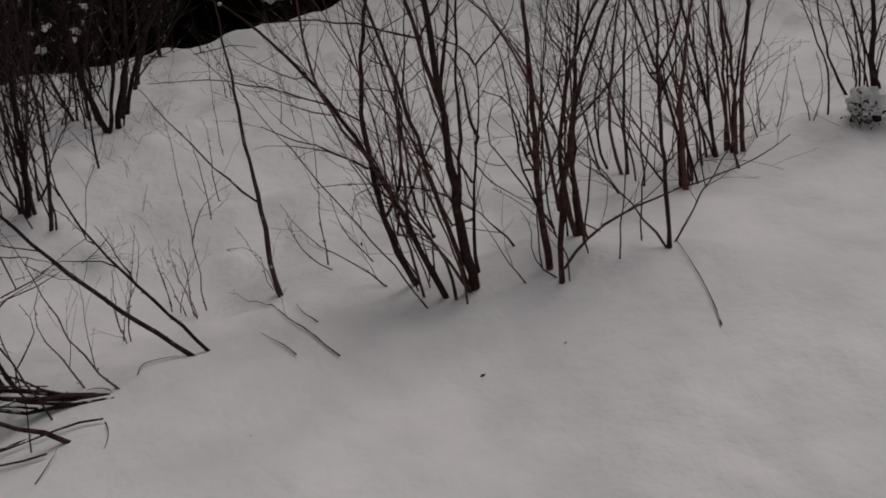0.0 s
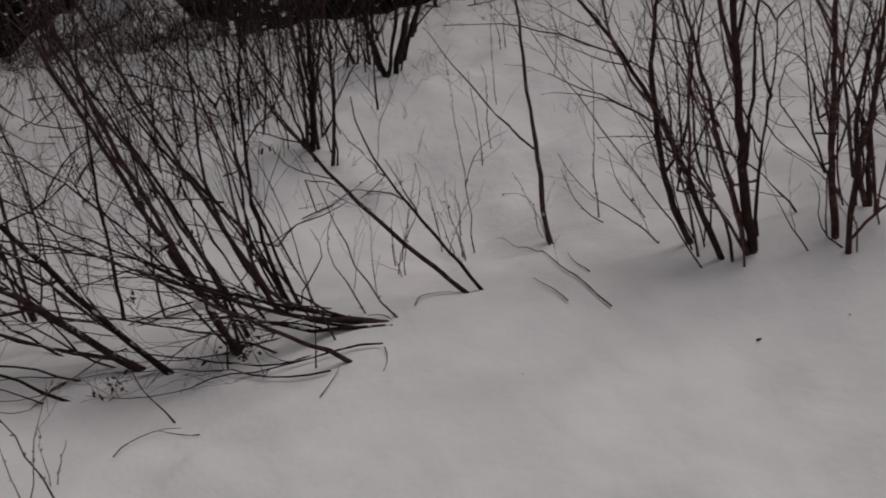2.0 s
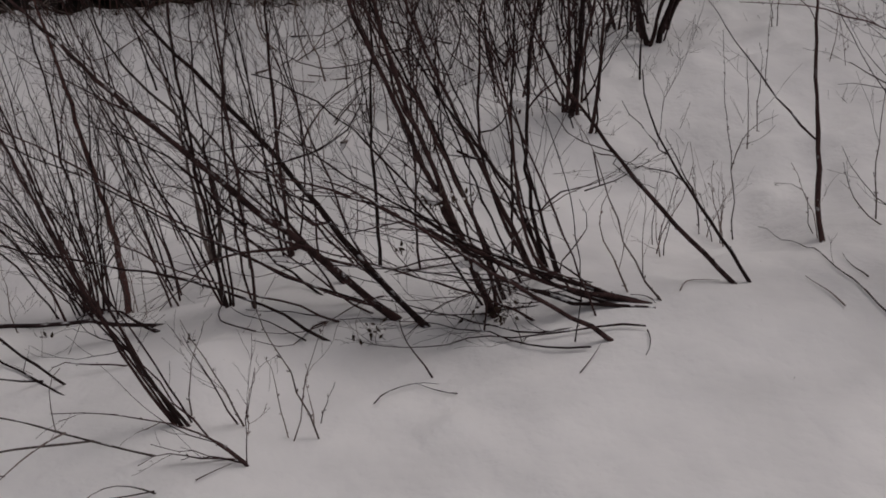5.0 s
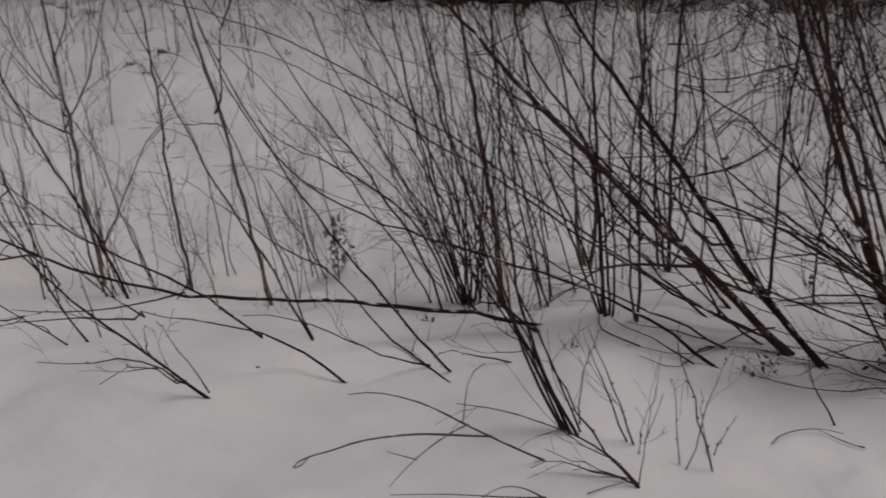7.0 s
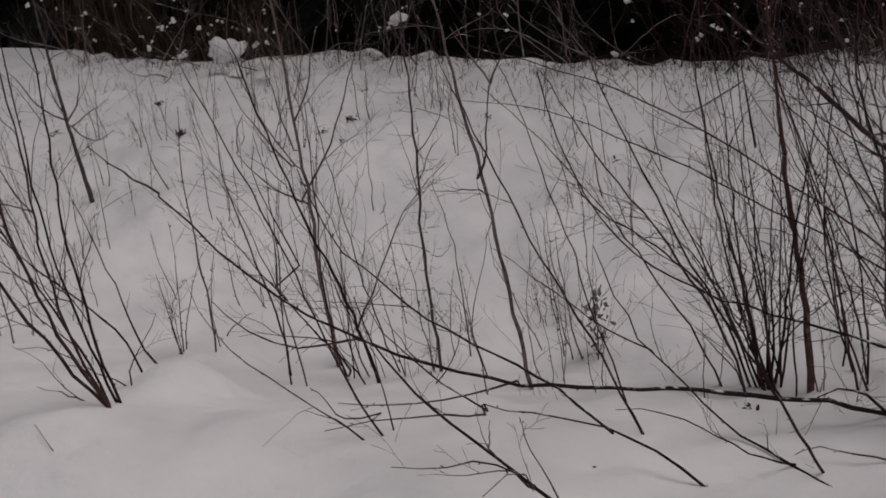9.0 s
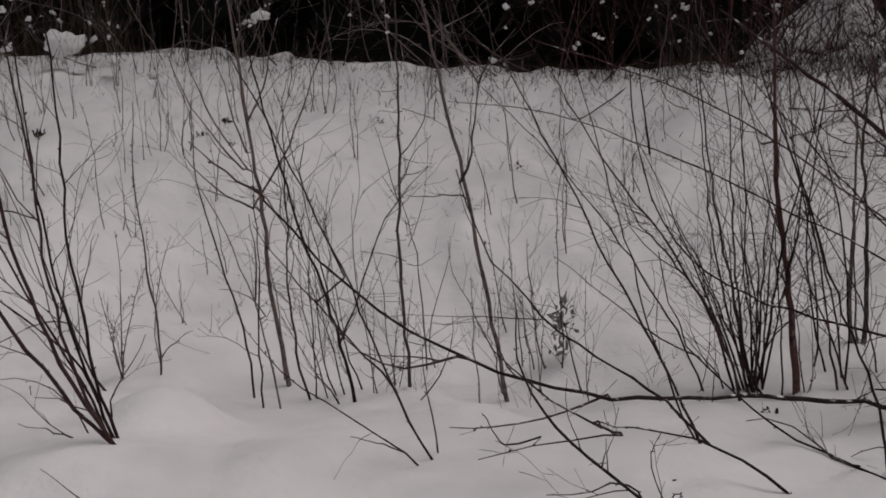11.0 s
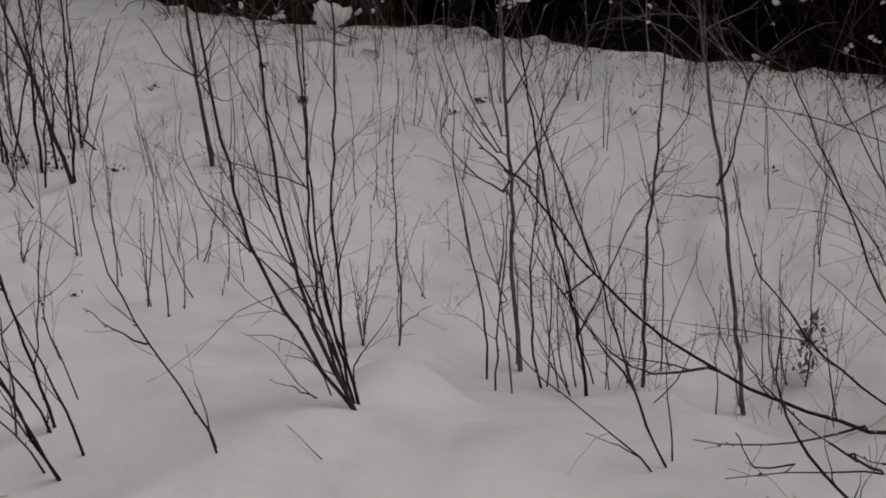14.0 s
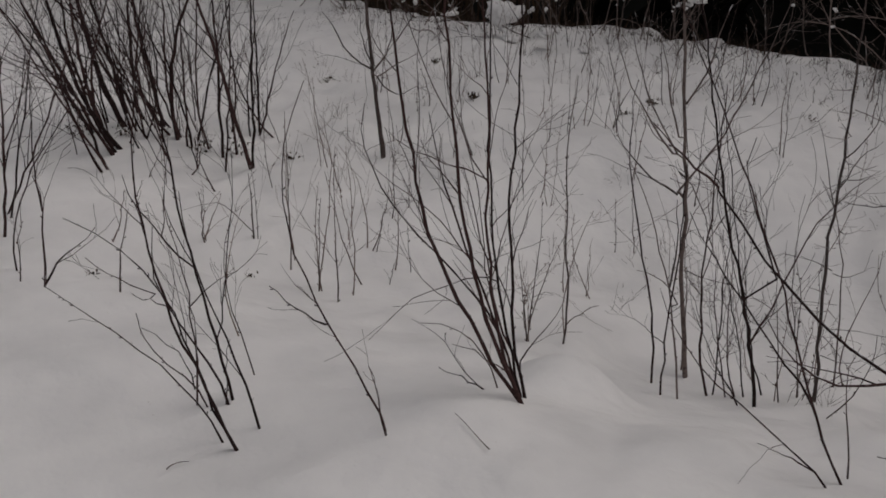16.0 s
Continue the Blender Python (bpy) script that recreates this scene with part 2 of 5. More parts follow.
def link_mesh(name, verts, faces, mat, parent=None, label="", smooth=True):
    """A mesh object from world-space lists; under a parent it is shifted to the parent's place."""
    mesh = bpy.data.meshes.new(name)
    shift = Vector(parent.location) if parent else Vector()
    mesh.from_pydata([tuple(Vector(v) - shift) for v in verts], [], faces)
    mesh.materials.append(mat)
    if smooth:
        mesh.polygons.foreach_set("use_smooth", [True] * len(mesh.polygons))
    ob = new(name, mesh)
    if parent:
        ob.parent = parent
    if label:
        tagged(ob, label)
    return ob


# ---- the ground ----
def snow_ground():
    """One sheet, fine where the camera passes and coarse out to the horizon."""
    def steps(lo, hi, fine):
        inner = np.arange(lo, hi + fine / 2, fine)
        out_ = fine * 1.35 ** np.arange(1, 32)
        out_ = np.cumsum(out_)
        out_ = out_[out_ < 1500]
        return np.concatenate([lo - out_[::-1], inner, hi + out_])

    xs, ys = steps(-8.5, 2.6, 0.032), steps(-0.6, 7.2, 0.032)
    gx, gy = np.meshgrid(xs, ys)
    gz = ground_z(gx, gy)
    nx, ny = len(xs), len(ys)
    idx = np.arange(nx * ny).reshape(ny, nx)
    faces = np.stack([idx[:-1, :-1], idx[:-1, 1:], idx[1:, 1:], idx[1:, :-1]], -1).reshape(-1, 4)
    mesh = bpy.data.meshes.new("ground")
    mesh.from_pydata(np.stack([gx, gy, gz], -1).reshape(-1, 3).tolist(), [], faces.tolist())
    mesh.materials.append(SNOW)
    mesh.polygons.foreach_set("use_smooth", [True] * len(mesh.polygons))
    tagged(new("ground", mesh), "uneven trodden-looking fresh snow rising to a bank", "snow", kind="structure")


snow_ground()


def stream():
    bm = bmesh.new()
    xs = np.concatenate([np.linspace(-40, -10, 8), np.linspace(-9, 4, 27), np.linspace(6, 40, 8)])
    rows = [[bm.verts.new((x, bank_edge(x) + d, -0.52)) for x in xs] for d in (0.1, 3.0, 7.5)]
    for a, b in zip(rows, rows[1:]):
        for i in range(len(xs) - 1):
            bm.faces.new((a[i], a[i + 1], b[i + 1], b[i]))
    mesh = bpy.data.meshes.new("water")
    bm.to_mesh(mesh)
    bm.free()
    mesh.materials.append(WATER)
    tagged(new("water", mesh), "dark still stream water behind the snow bank", "water", kind="structure")


stream()


# ---- stems ----
draw = random.Random(11)


AXES = {}


def tube(points, radii, sides):
    """Vertices and faces of a tapered tube along points, closed at its tip."""
    verts, faces = [], []
    side = None
    for i, p in enumerate(points):
        ahead = (points[min(i + 1, len(points) - 1)] - points[max(i - 1, 0)]).normalized()
        if side is None:
            side = ahead.orthogonal().normalized()
        side = (side - ahead * side.dot(ahead)).normalized()
        other = ahead.cross(side)
        for k in range(sides):
            a = 2 * math.pi * k / sides
            verts.append(p + (side * math.cos(a) + other * math.sin(a)) * radii[i])
    for i in range(len(points) - 1):
        for k in range(sides):
            a, b = i * sides + k, i * sides + (k + 1) % sides
            faces.append((a, b, b + sides, a + sides))
    faces.append(tuple(range((len(points) - 1) * sides, len(points) * sides)))
    return verts, faces


def sprig(p, way, length, radius, verts, faces, depth):
    """A twig from p: crooked at its nodes, tapering, with shorter ones on it."""
    n = 4 if length < 0.12 else 6 if length < 0.35 else 9
    points, radii, d = [p], [radius], way.normalized()
    lift = Vector((0, 0, draw.uniform(-0.03, 0.08)))
    bend = 0.15 if n < 9 else 0.12
    for i in range(1, n + 1):
        d = (d + Vector([draw.gauss(0, bend) for _ in range(3)]) + lift * (2 if i > 1 else 1)).normalized()
        points.append(points[-1] + d * (length / n * draw.uniform(0.75, 1.25)))
        radii.append(max(0.0005, radius * (1 - 0.78 * i / n)))
    v, f = tube(points, radii, 3 if radius < 0.0025 else 5)
    base = len(verts)
    verts += v
    faces += [tuple(base + k for k in q) for q in f]
    if depth:
        for i in range(1, n):
            if draw.random() < 0.5:
                off = Vector([draw.gauss(0, 1) for _ in range(3)]).normalized()
                sprig(points[i], points[i + 1] - points[i - 1] if off.length == 0 else (points[i + 1] - points[i - 1]).normalized() + off * draw.uniform(0.5, 0.9),
                      min(0.3, length * draw.uniform(0.22, 0.55)), radii[i] * 0.62, verts, faces, depth - 1)


def bud(p, way, off, size, verts, faces):
    """A small pointed bud or leaf scar standing off a stem."""
    way = way.normalized()
    side = way.orthogonal().normalized()
    a = draw.uniform(0, 6.3)
    side = side * math.cos(a) + way.cross(side) * math.sin(a)
    rest = way.cross(side)
    root, base = p + side * (off * 0.7), len(verts)
    verts += [root, root + (way * 0.45 + side * 0.5 + rest * 0.22) * size, root + (way * 0.45 + side * 0.5 - rest * 0.22) * size, root + (way * 0.5 + side * 0.12) * size, root + (way + side * 0.55) * size]
    faces += [tuple(base + k for k in q) for q in ((0, 1, 2), (0, 3, 1), (0, 2, 3), (1, 4, 2), (1, 3, 4), (2, 4, 3))]


def stem(bush, x, y, h, turn, tilt, length, bow, sway, r, twigs, flat=False, side=None):
    """One stem of a bush. x, y: its foot; h: the foot's height over the snow; turn: the compass of the plane it leans in;
    tilt: its lean in degrees; bow, sway: its bend and double bend as shares of its length, side: its bend out of that plane; r: its radius at the foot in mm."""
    a, t = radians(turn), radians(tilt)
    foot = Vector((x, y, float(ground_z(x, y)) + h))
    along = Vector((math.sin(t) * math.cos(a), math.sin(t) * math.sin(a), math.cos(t)))
    across = Vector((math.cos(t) * math.cos(a), math.cos(t) * math.sin(a), -math.sin(t)))
    aside = along.cross(across)
    if flat:
        across, aside = aside, across
    low = flat or bush["style"] == "stick"
    slim = 1.0 if r < 2.9 or r > 9 else 0.8 if r < 6 and bush["style"] != "shrub" else 0.9
    if bush.location.length == 0:
        bush.location = (x, y, float(ground_z(x, y)))
    n = max(6, min(26, int(length / 0.055)))
    nod = draw.uniform(-0.05, 0.05) if length > 0.3 and not low and side is None else 0.0
    waves = [(draw.uniform(0.7, 1.0) * 0.0075 / k, draw.uniform(5, 8) * k, draw.uniform(0, 6.3), draw.uniform(0, 6.3)) for k in (1, 2.3, 4.7)]
    points, radii = [], []
    for i in range(n + 1):
        s = i / n
        p = foot + along * (s * length) + across * (length * (4 * bow * s * (1 - s) + 10.4 * sway * s * (1 - s) * (1 - 2 * s))) + aside * (length * 4 * (side or 0.0) * s * (1 - s))
        for size, beat, f1, f2 in waves:
            k = size * min(1.0, length) * math.sin(math.pi * min(1, s * 1.3 + 0.02)) ** 0.5 if s < 0.75 else size * min(1.0, length)
            p = p + aside * (k * math.sin(beat * s * length + f1)) + across * (0.6 * k * math.sin(beat * s * length + f2))
        p = p + aside * (nod * length * s * s)
        if i and not low:
            kink = 0.0034 * (1 if i % 2 else -1) * draw.uniform(-0.3, 1)
            p = p + aside * (kink + draw.gauss(0, 0.0022)) + across * draw.gauss(0, 0.0024)
        if flat:
            p.z = float(ground_z(p.x, p.y)) + h
        points.append(p)
        radii.append(max(0.0008, r * slim * 0.001 * (1 - 0.72 * s) * (1 + draw.gauss(0, 0.07))))
    trunk = AXES.setdefault(bush.name, [])
    if h > 0.03 and not flat and trunk:
        # a fork grows out of the nearest stem
        near = min(trunk, key=lambda q: (q - points[0]).length)
        if 0.004 < (near - points[0]).length < 0.12:
            points.insert(0, near)
            radii.insert(0, radii[0] * 0.9)
            n += 1
    trunk += points
    if h == 0 and not flat:
        points.insert(0, points[0] - (points[1] - points[0]).normalized() * 0.08)
        radii.insert(0, radii[0] * 1.2)
        radii[1] *= 1.08
        n += 1
    verts, faces = tube(points, radii, 7 if r > 5 else 5)
    limbs = []
    if bush["style"] == "shrub" and length > 0.6 and r > 3 and not flat:
        for _ in range(int(1.8 * twigs * length + draw.random())):
            s = draw.uniform(0.18, 0.8)
            i = min(n - 1, int(s * n))
            ahead = (points[i + 1] - points[i]).normalized()
            off = Vector([draw.gauss(0, 1) for _ in range(3)])
            off = (off - ahead * off.dot(ahead)).normalized()
            limbs.append(([], []))
            sprig(points[i], ahead + off * draw.uniform(0.3, 0.75), draw.uniform(0.3, 0.75) * length * (1.1 - s), radii[i] * draw.uniform(0.4, 0.65), *limbs[-1], 2)
    if not low:
        for _ in range(int(length * (26 if bush["style"] == "weed" else 15))):
            s = draw.uniform(0.08, 0.97)
            i = min(n - 1, int(s * n))
            bud(points[i].lerp(points[i + 1], s * n - i), points[i + 1] - points[i], radii[i], draw.uniform(0.004, 0.009) * (1.25 if bush["style"] == "weed" else 1), verts, faces)
    count = int(twigs * length * (7 if bush["style"] == "shrub" else 4.5) + draw.random())
    for _ in range(count):
        s = draw.uniform(0.2, 0.98)
        i = min(n - 1, int(s * n))
        ahead = (points[i + 1] - points[i]).normalized()
        off = Vector([draw.gauss(0, 1) for _ in range(3)])
        off = (off - ahead * off.dot(ahead)).normalized()
        spread = draw.uniform(0.45, 1.1)
        size = draw.uniform(0.10, 0.42) * (1.15 - 0.5 * s) * (1.0 if r > 3 else 0.55)
        sprig(points[i].lerp(points[i + 1], s * n - i), ahead + off * spread, size, min(0.0025, radii[i] * 0.65) * draw.uniform(0.6, 1.0), verts, faces, 1 if size > 0.1 else 0)
    bark = {"dark": BARK, "red": RED_BARK, "grey": GREY_BARK, "straw": STRAW, "pale": PALE_BARK}[bush["bark"]]
    ob = link_mesh({"shrub": "stem", "sapling": "stem", "weed": "stalk", "stick": "twig"}[bush["style"]], verts, faces, bark, bush)
    for v, f in limbs:
        link_mesh("side_branch", [q - bush.location for q in v], f, bark).parent = ob
    return ob


def lying(bush, x, y, h, turn, tilt, length, bow, sway, r, twigs):
    """A stem that lies on the snow and bends along it."""
    return stem(bush, x, y, h, turn, tilt, length, bow, sway, r, twigs, True)


def level_twigs(bush, x, y, turn, tilt, low, high, count):
    """Short side twigs that stand out level from a straight stem, in loose tiers."""
    a, t, z = radians(turn), radians(tilt), float(ground_z(x, y))
    for k in range(count):
        h = low + (high - low) * ((k // 2 + draw.uniform(0, 0.5)) / (count / 2))
        p = Vector((x + h * math.tan(t) * math.cos(a), y + h * math.tan(t) * math.sin(a), z + h))
        way, verts, faces = draw.uniform(0, 6.3), [], []
        sprig(p, Vector((math.cos(way), math.sin(way), draw.uniform(-0.25, 0.2))), draw.uniform(0.07, 0.24) * (1.15 - 0.5 * h / high), 0.0016, verts, faces, 1)
        link_mesh("twig", verts, faces, {"grey": GREY_BARK, "dark": BARK}[bush["bark"]], bush)


def fill(bush, x, y, spread, count, turn, tilt, length, r, twigs=0.6):
    """Further stems of a crowded bush, spread round x, y and leaning much alike."""
    for _ in range(count):
        stem(bush, x + draw.gauss(0, spread), y + draw.gauss(0, spread), 0.0, turn + draw.gauss(0, 18), tilt + draw.gauss(0, 9), length * draw.uniform(0.6, 1.15),
             draw.gauss(0, 0.035), draw.gauss(0, 0.012), r * draw.uniform(0.45, 1.1), twigs)


def plant(name, label, style, bark, category, group):
    root = new(name)
    root.empty_display_size = 0.1
    root["style"], root["bark"] = style, bark
    return tagged(root, label, category, group)


def shrub(name, label):
    bark = "red" if name == "alder_shrub" else "dark"
    return plant(name, label, "shrub", bark, "shrub", "bare shrubs in the snow")


def sapling(name, label):
    return plant(name, label, "sapling", "grey" if name == "young_tree" else "dark", "tree" if name in ("young_tree", "slender_sapling") else "branch", "slender stems in the snow")


def weed(name, label):
    return plant(name, label, "weed", "straw", "weed", "dry weeds in the snow")


def stick(name, label):
    return plant(name, label, "stick", "grey", "twig", "sticks lying on the snow")



bush = shrub("alder_shrub", "tall bare alder shrub with dark stems rising out of snow")
stem(bush, 0.293, 2.858, 0.000, -6, -3.7, 1.230, -0.015, 0.000, 16.2, 1)
stem(bush, 0.278, 2.848, 0.000, -6, -13.7, 1.252, 0.005, 0.002, 8.8, 1)
stem(bush, 0.126, 2.964, 0.000, -3, 2.1, 1.226, -0.100, -0.009, 10.6, 1)
stem(bush, 0.205, 2.849, 0.000, -4, -29.8, 1.062, 0.066, -0.012, 10.2, 0.8)
stem(bush, 0.034, 2.861, 0.463, -4, -8.3, 0.828, -0.110, -0.018, 5.1, 1)
stem(bush, 0.233, 2.825, 0.000, -5, -31.5, 0.419, 0.133, 0.002, 5.8, 1)
stem(bush, 0.278, 2.847, 0.000, -6, -30.8, 0.483, 0.017, 0.003, 6.6, 1)
stem(bush, 0.080, 2.867, 0.217, -6, 0.2, 0.626, 0.009, 0.011, 4.4, 1)
stem(bush, 0.110, 2.864, 0.201, -6, 6.1, 0.610, -0.053, 0.022, 6.6, 1)
stem(bush, 0.264, 2.848, 0.252, -6, 2.9, 0.973, 0.011, -0.000, 6.6, 1)
stem(bush, 0.317, 2.926, 0.000, -6, 3.2, 0.652, -0.006, -0.013, 6.7, 1)
stem(bush, 0.354, 2.922, 0.645, -6, -40.9, 0.234, -0.054, 0.091, 3.7, 1)
stem(bush, 0.354, 2.922, 0.645, -6, 33.5, 0.221, 0.088, -0.015, 3.7, 1)
stem(bush, 0.346, 2.922, 0.431, -6, -18.2, 0.316, 0.068, -0.045, 6.0, 1)
stem(bush, 0.260, 2.932, 0.511, -6, -13.5, 0.710, -0.006, -0.001, 9.0, 1)
stem(bush, 0.017, 2.958, 0.406, -6, -62.1, 0.330, 0.019, 0.015, 4.5, 1)
stem(bush, 0.017, 2.958, 0.550, -6, -74.8, 0.618, 0.086, 0.001, 3.7, 1)
stem(bush, 0.210, 2.937, 0.756, -6, -80.8, 0.481, 0.057, -0.011, 4.5, 1)
stem(bush, 0.077, 2.952, 0.343, -6, 146.1, 0.295, 0.095, 0.018, 2.0, 0.6)
stem(bush, 0.249, 2.933, 0.176, -6, -17.1, 0.435, -0.040, 0.011, 4.5, 1)
stem(bush, 0.195, 2.939, 0.151, -6, -12.4, 0.632, 0.007, -0.037, 5.2, 1)
stem(bush, 0.319, 2.925, 0.203, -6, -76.2, 0.476, 0.103, 0.010, 3.7, 1)
stem(bush, 0.319, 2.925, 0.294, -6, -13.1, 0.479, -0.076, 0.008, 4.5, 1)
stem(bush, 0.010, 2.959, 0.341, -6, -149.9, 0.106, 0.200, 0.050, 1.6, 0.5)
stem(bush, 0.206, 2.938, 0.366, -6, -18.6, 0.542, -0.031, -0.019, 5.2, 1)
stem(bush, 0.338, 2.923, 0.344, -6, 132.8, 0.250, 0.040, 0.035, 2.2, 0.6)
stem(bush, 0.449, 3.045, 0.000, -8, -42.8, 0.231, 0.045, 0.001, 4.6, 1)
stem(bush, 0.444, 2.823, 0.000, -9, -29.3, 0.245, -0.009, 0.001, 2.9, 1)
fill(bush, 0.2, 2.9, 0.07, 8, -4, -14, 1.1, 4.8, 0.8)

bush = shrub("alder_shrub", "bare multi-stemmed alder shrub with a low arching side branch")
stem(bush, 0.527, 2.864, 0.000, -10, -2.7, 1.164, -0.002, -0.003, 11.8, 1)
stem(bush, 0.548, 2.787, 0.000, -11, 16.9, 1.176, -0.091, 0.003, 9.4, 1)
stem(bush, 0.550, 2.787, 0.231, -11, -19.2, 0.653, 0.094, -0.012, 7.3, 1)
stem(bush, 0.643, 3.011, 0.000, -12, 13.9, 1.041, -0.118, -0.013, 9.2, 1)
stem(bush, 0.652, 3.009, 0.000, -12, 2.5, 1.089, -0.015, -0.005, 9.2, 1)
stem(bush, 0.589, 3.098, 0.000, -11, -13.6, 0.663, -0.034, -0.023, 5.5, 1)
stem(bush, 0.540, 3.107, 0.093, -11, -6.8, 0.405, -0.234, 0.078, 3.9, 1)
stem(bush, 0.570, 2.845, 0.000, -11, 59.5, 0.751, -0.046, -0.040, 5.2, 0.5)
stem(bush, 0.631, 2.833, 0.086, -11, 0.8, 0.400, 0.047, -0.010, 4.4, 1)
stem(bush, 0.723, 3.026, 0.000, -13, 145.2, 0.160, -0.033, -0.042, 2.3, 0.3)
stem(bush, 0.531, 3.071, 0.231, -13, -29.6, 0.301, 0.138, -0.083, 4.7, 1)
stem(bush, 0.543, 3.068, 0.302, -13, 7.1, 0.451, 0.111, -0.040, 4.7, 1)
stem(bush, 0.647, 3.044, 0.354, -13, 44.6, 0.456, -0.015, 0.016, 4.7, 1)
stem(bush, 0.562, 3.064, 0.148, -13, 24.1, 0.605, -0.050, 0.008, 3.9, 1)
stem(bush, 0.645, 3.045, 0.513, -13, -19.9, 0.238, -0.002, 0.016, 3.9, 1)
stem(bush, 0.665, 3.040, 0.630, -13, -30.7, 0.120, -0.057, 0.000, 4.7, 1)
stem(bush, 0.553, 3.066, 0.226, -13, -9.9, 0.436, -0.032, 0.021, 4.7, 1)
stem(bush, 0.537, 2.814, 0.000, -11, -23.3, 0.244, -0.084, -0.067, 2.9, 1)
stem(bush, 0.570, 2.783, 0.000, -11, -34.9, 0.369, 0.157, 0.016, 2.9, 1)
fill(bush, 0.62, 2.95, 0.09, 9, -10, -2, 1.0, 4.8, 0.8)

bush = shrub("alder_shrub", "slim bare alder shrub with two thin stems crossing at its foot")
stem(bush, 0.888, 2.834, 0.000, -17, -2.0, 1.103, -0.008, 0.004, 8.2, 1)
stem(bush, 0.881, 2.836, 0.000, -17, -36.1, 0.412, 0.005, 0.012, 4.5, 1)
stem(bush, 0.916, 2.863, 0.000, -17, 29.8, 0.475, -0.024, 0.002, 3.8, 1)
stem(bush, 0.892, 2.870, 0.183, -17, -42.0, 0.314, 0.073, -0.023, 4.5, 1)
stem(bush, 0.871, 2.877, 0.494, -17, -23.1, 0.234, -0.036, -0.010, 3.8, 1)
stem(bush, 0.872, 2.876, 0.444, -17, 21.3, 0.275, 0.000, -0.000, 4.5, 1)
stem(bush, 0.889, 2.871, 0.237, -17, 24.2, 0.279, -0.028, -0.018, 3.0, 1)
stem(bush, 0.868, 2.877, 0.528, -17, 14.4, 0.566, 0.002, 0.030, 5.3, 1)

bush = shrub("alder_shrub", "dense bare alder thicket with close upright dark stems")
stem(bush, 1.392, 3.574, 0.000, -21, 2.0, 0.902, -0.019, -0.009, 9.6, 1)
stem(bush, 1.362, 3.562, 0.000, -20, -7.9, 0.914, 0.020, 0.006, 8.3, 1)
stem(bush, 1.280, 3.557, 0.000, -19, -12.9, 0.937, 0.013, 0.008, 8.2, 1)
stem(bush, 1.339, 3.604, 0.000, -20, -12.2, 0.916, 0.034, 0.009, 7.4, 1)
stem(bush, 1.352, 3.611, 0.000, -20, -3.4, 0.903, -0.005, -0.004, 7.4, 1)
stem(bush, 1.089, 3.303, 0.000, -18, 3.0, 0.994, -0.024, -0.011, 9.4, 1)
stem(bush, 1.081, 3.329, 0.000, -18, -16.5, 1.015, 0.044, 0.014, 7.7, 1)
stem(bush, 1.213, 3.546, 0.000, -19, -19.8, 0.436, 0.063, 0.007, 3.6, 1)
stem(bush, 1.289, 3.554, 0.000, -20, -0.7, 0.920, -0.042, -0.004, 6.4, 1)
stem(bush, 1.351, 3.578, 0.000, -20, 7.2, 0.905, -0.030, 0.000, 6.5, 1)
stem(bush, 1.137, 3.377, 0.000, -18, -8.4, 0.991, -0.005, 0.003, 5.2, 1)
stem(bush, 1.278, 3.570, 0.000, -19, -27.6, 0.397, 0.044, -0.000, 5.5, 1)
stem(bush, 1.347, 3.546, 0.161, -19, 16.2, 0.254, -0.000, 0.000, 4.6, 1)
stem(bush, 1.105, 3.321, 0.000, -18, 29.7, 0.265, -0.064, -0.023, 4.3, 1)
stem(bush, 1.248, 3.557, 0.000, -19, -14.4, 0.908, 0.000, 0.009, 5.5, 1)
fill(bush, 1.2, 3.4, 0.14, 8, -18, -6, 0.9, 5.0, 0.8)

bush = shrub("alder_shrub", "bare alder stems standing behind the thicket in snow")
stem(bush, 0.949, 3.539, 0.000, -15, 1.1, 0.980, -0.006, -0.004, 7.1, 1)
stem(bush, 0.928, 3.535, 0.000, -14, 3.2, 0.977, -0.047, -0.018, 7.1, 1)
stem(bush, 0.886, 3.573, 0.000, -14, 7.6, 0.880, -0.071, -0.023, 5.4, 1)
stem(bush, 0.966, 3.488, 0.000, -15, -16.8, 0.908, 0.012, 0.009, 4.4, 1)
stem(bush, 0.854, 3.572, 0.000, -13, -11.1, 0.758, -0.005, -0.002, 4.5, 1)
stem(bush, 0.978, 3.419, 0.000, -16, -3.9, 0.968, 0.019, -0.003, 4.3, 1)
stem(bush, 0.850, 3.279, 0.000, -14, -41.1, 0.289, 0.051, -0.002, 3.3, 1)
stem(bush, 0.860, 3.243, 0.000, -15, -47.9, 0.208, 0.058, 0.011, 3.3, 1)

bush = shrub("snow_laden_shrub", "bare shrub holding a clump of snow among its stems")
stem(bush, 1.975, 3.996, 0.000, -26, -16.8, 0.754, -0.021, -0.021, 6.3, 1)
stem(bush, 1.910, 3.600, 0.000, -27, -4.4, 0.800, -0.012, -0.004, 13.6, 1)
stem(bush, 1.913, 3.755, 0.000, -26, -7.6, 0.763, 0.002, 0.009, 5.0, 1)
stem(bush, 1.930, 3.697, 0.000, -27, -28.0, 0.473, 0.124, -0.008, 4.9, 1)
stem(bush, 1.859, 3.711, 0.000, -26, -13.7, 0.781, 0.047, 0.027, 4.9, 1)
stem(bush, 1.930, 3.540, 0.000, -28, -19.8, 0.778, 0.000, -0.000, 7.7, 1)
stem(bush, 1.777, 3.724, 0.000, -25, -14.6, 0.670, 0.025, 0.027, 4.9, 1)
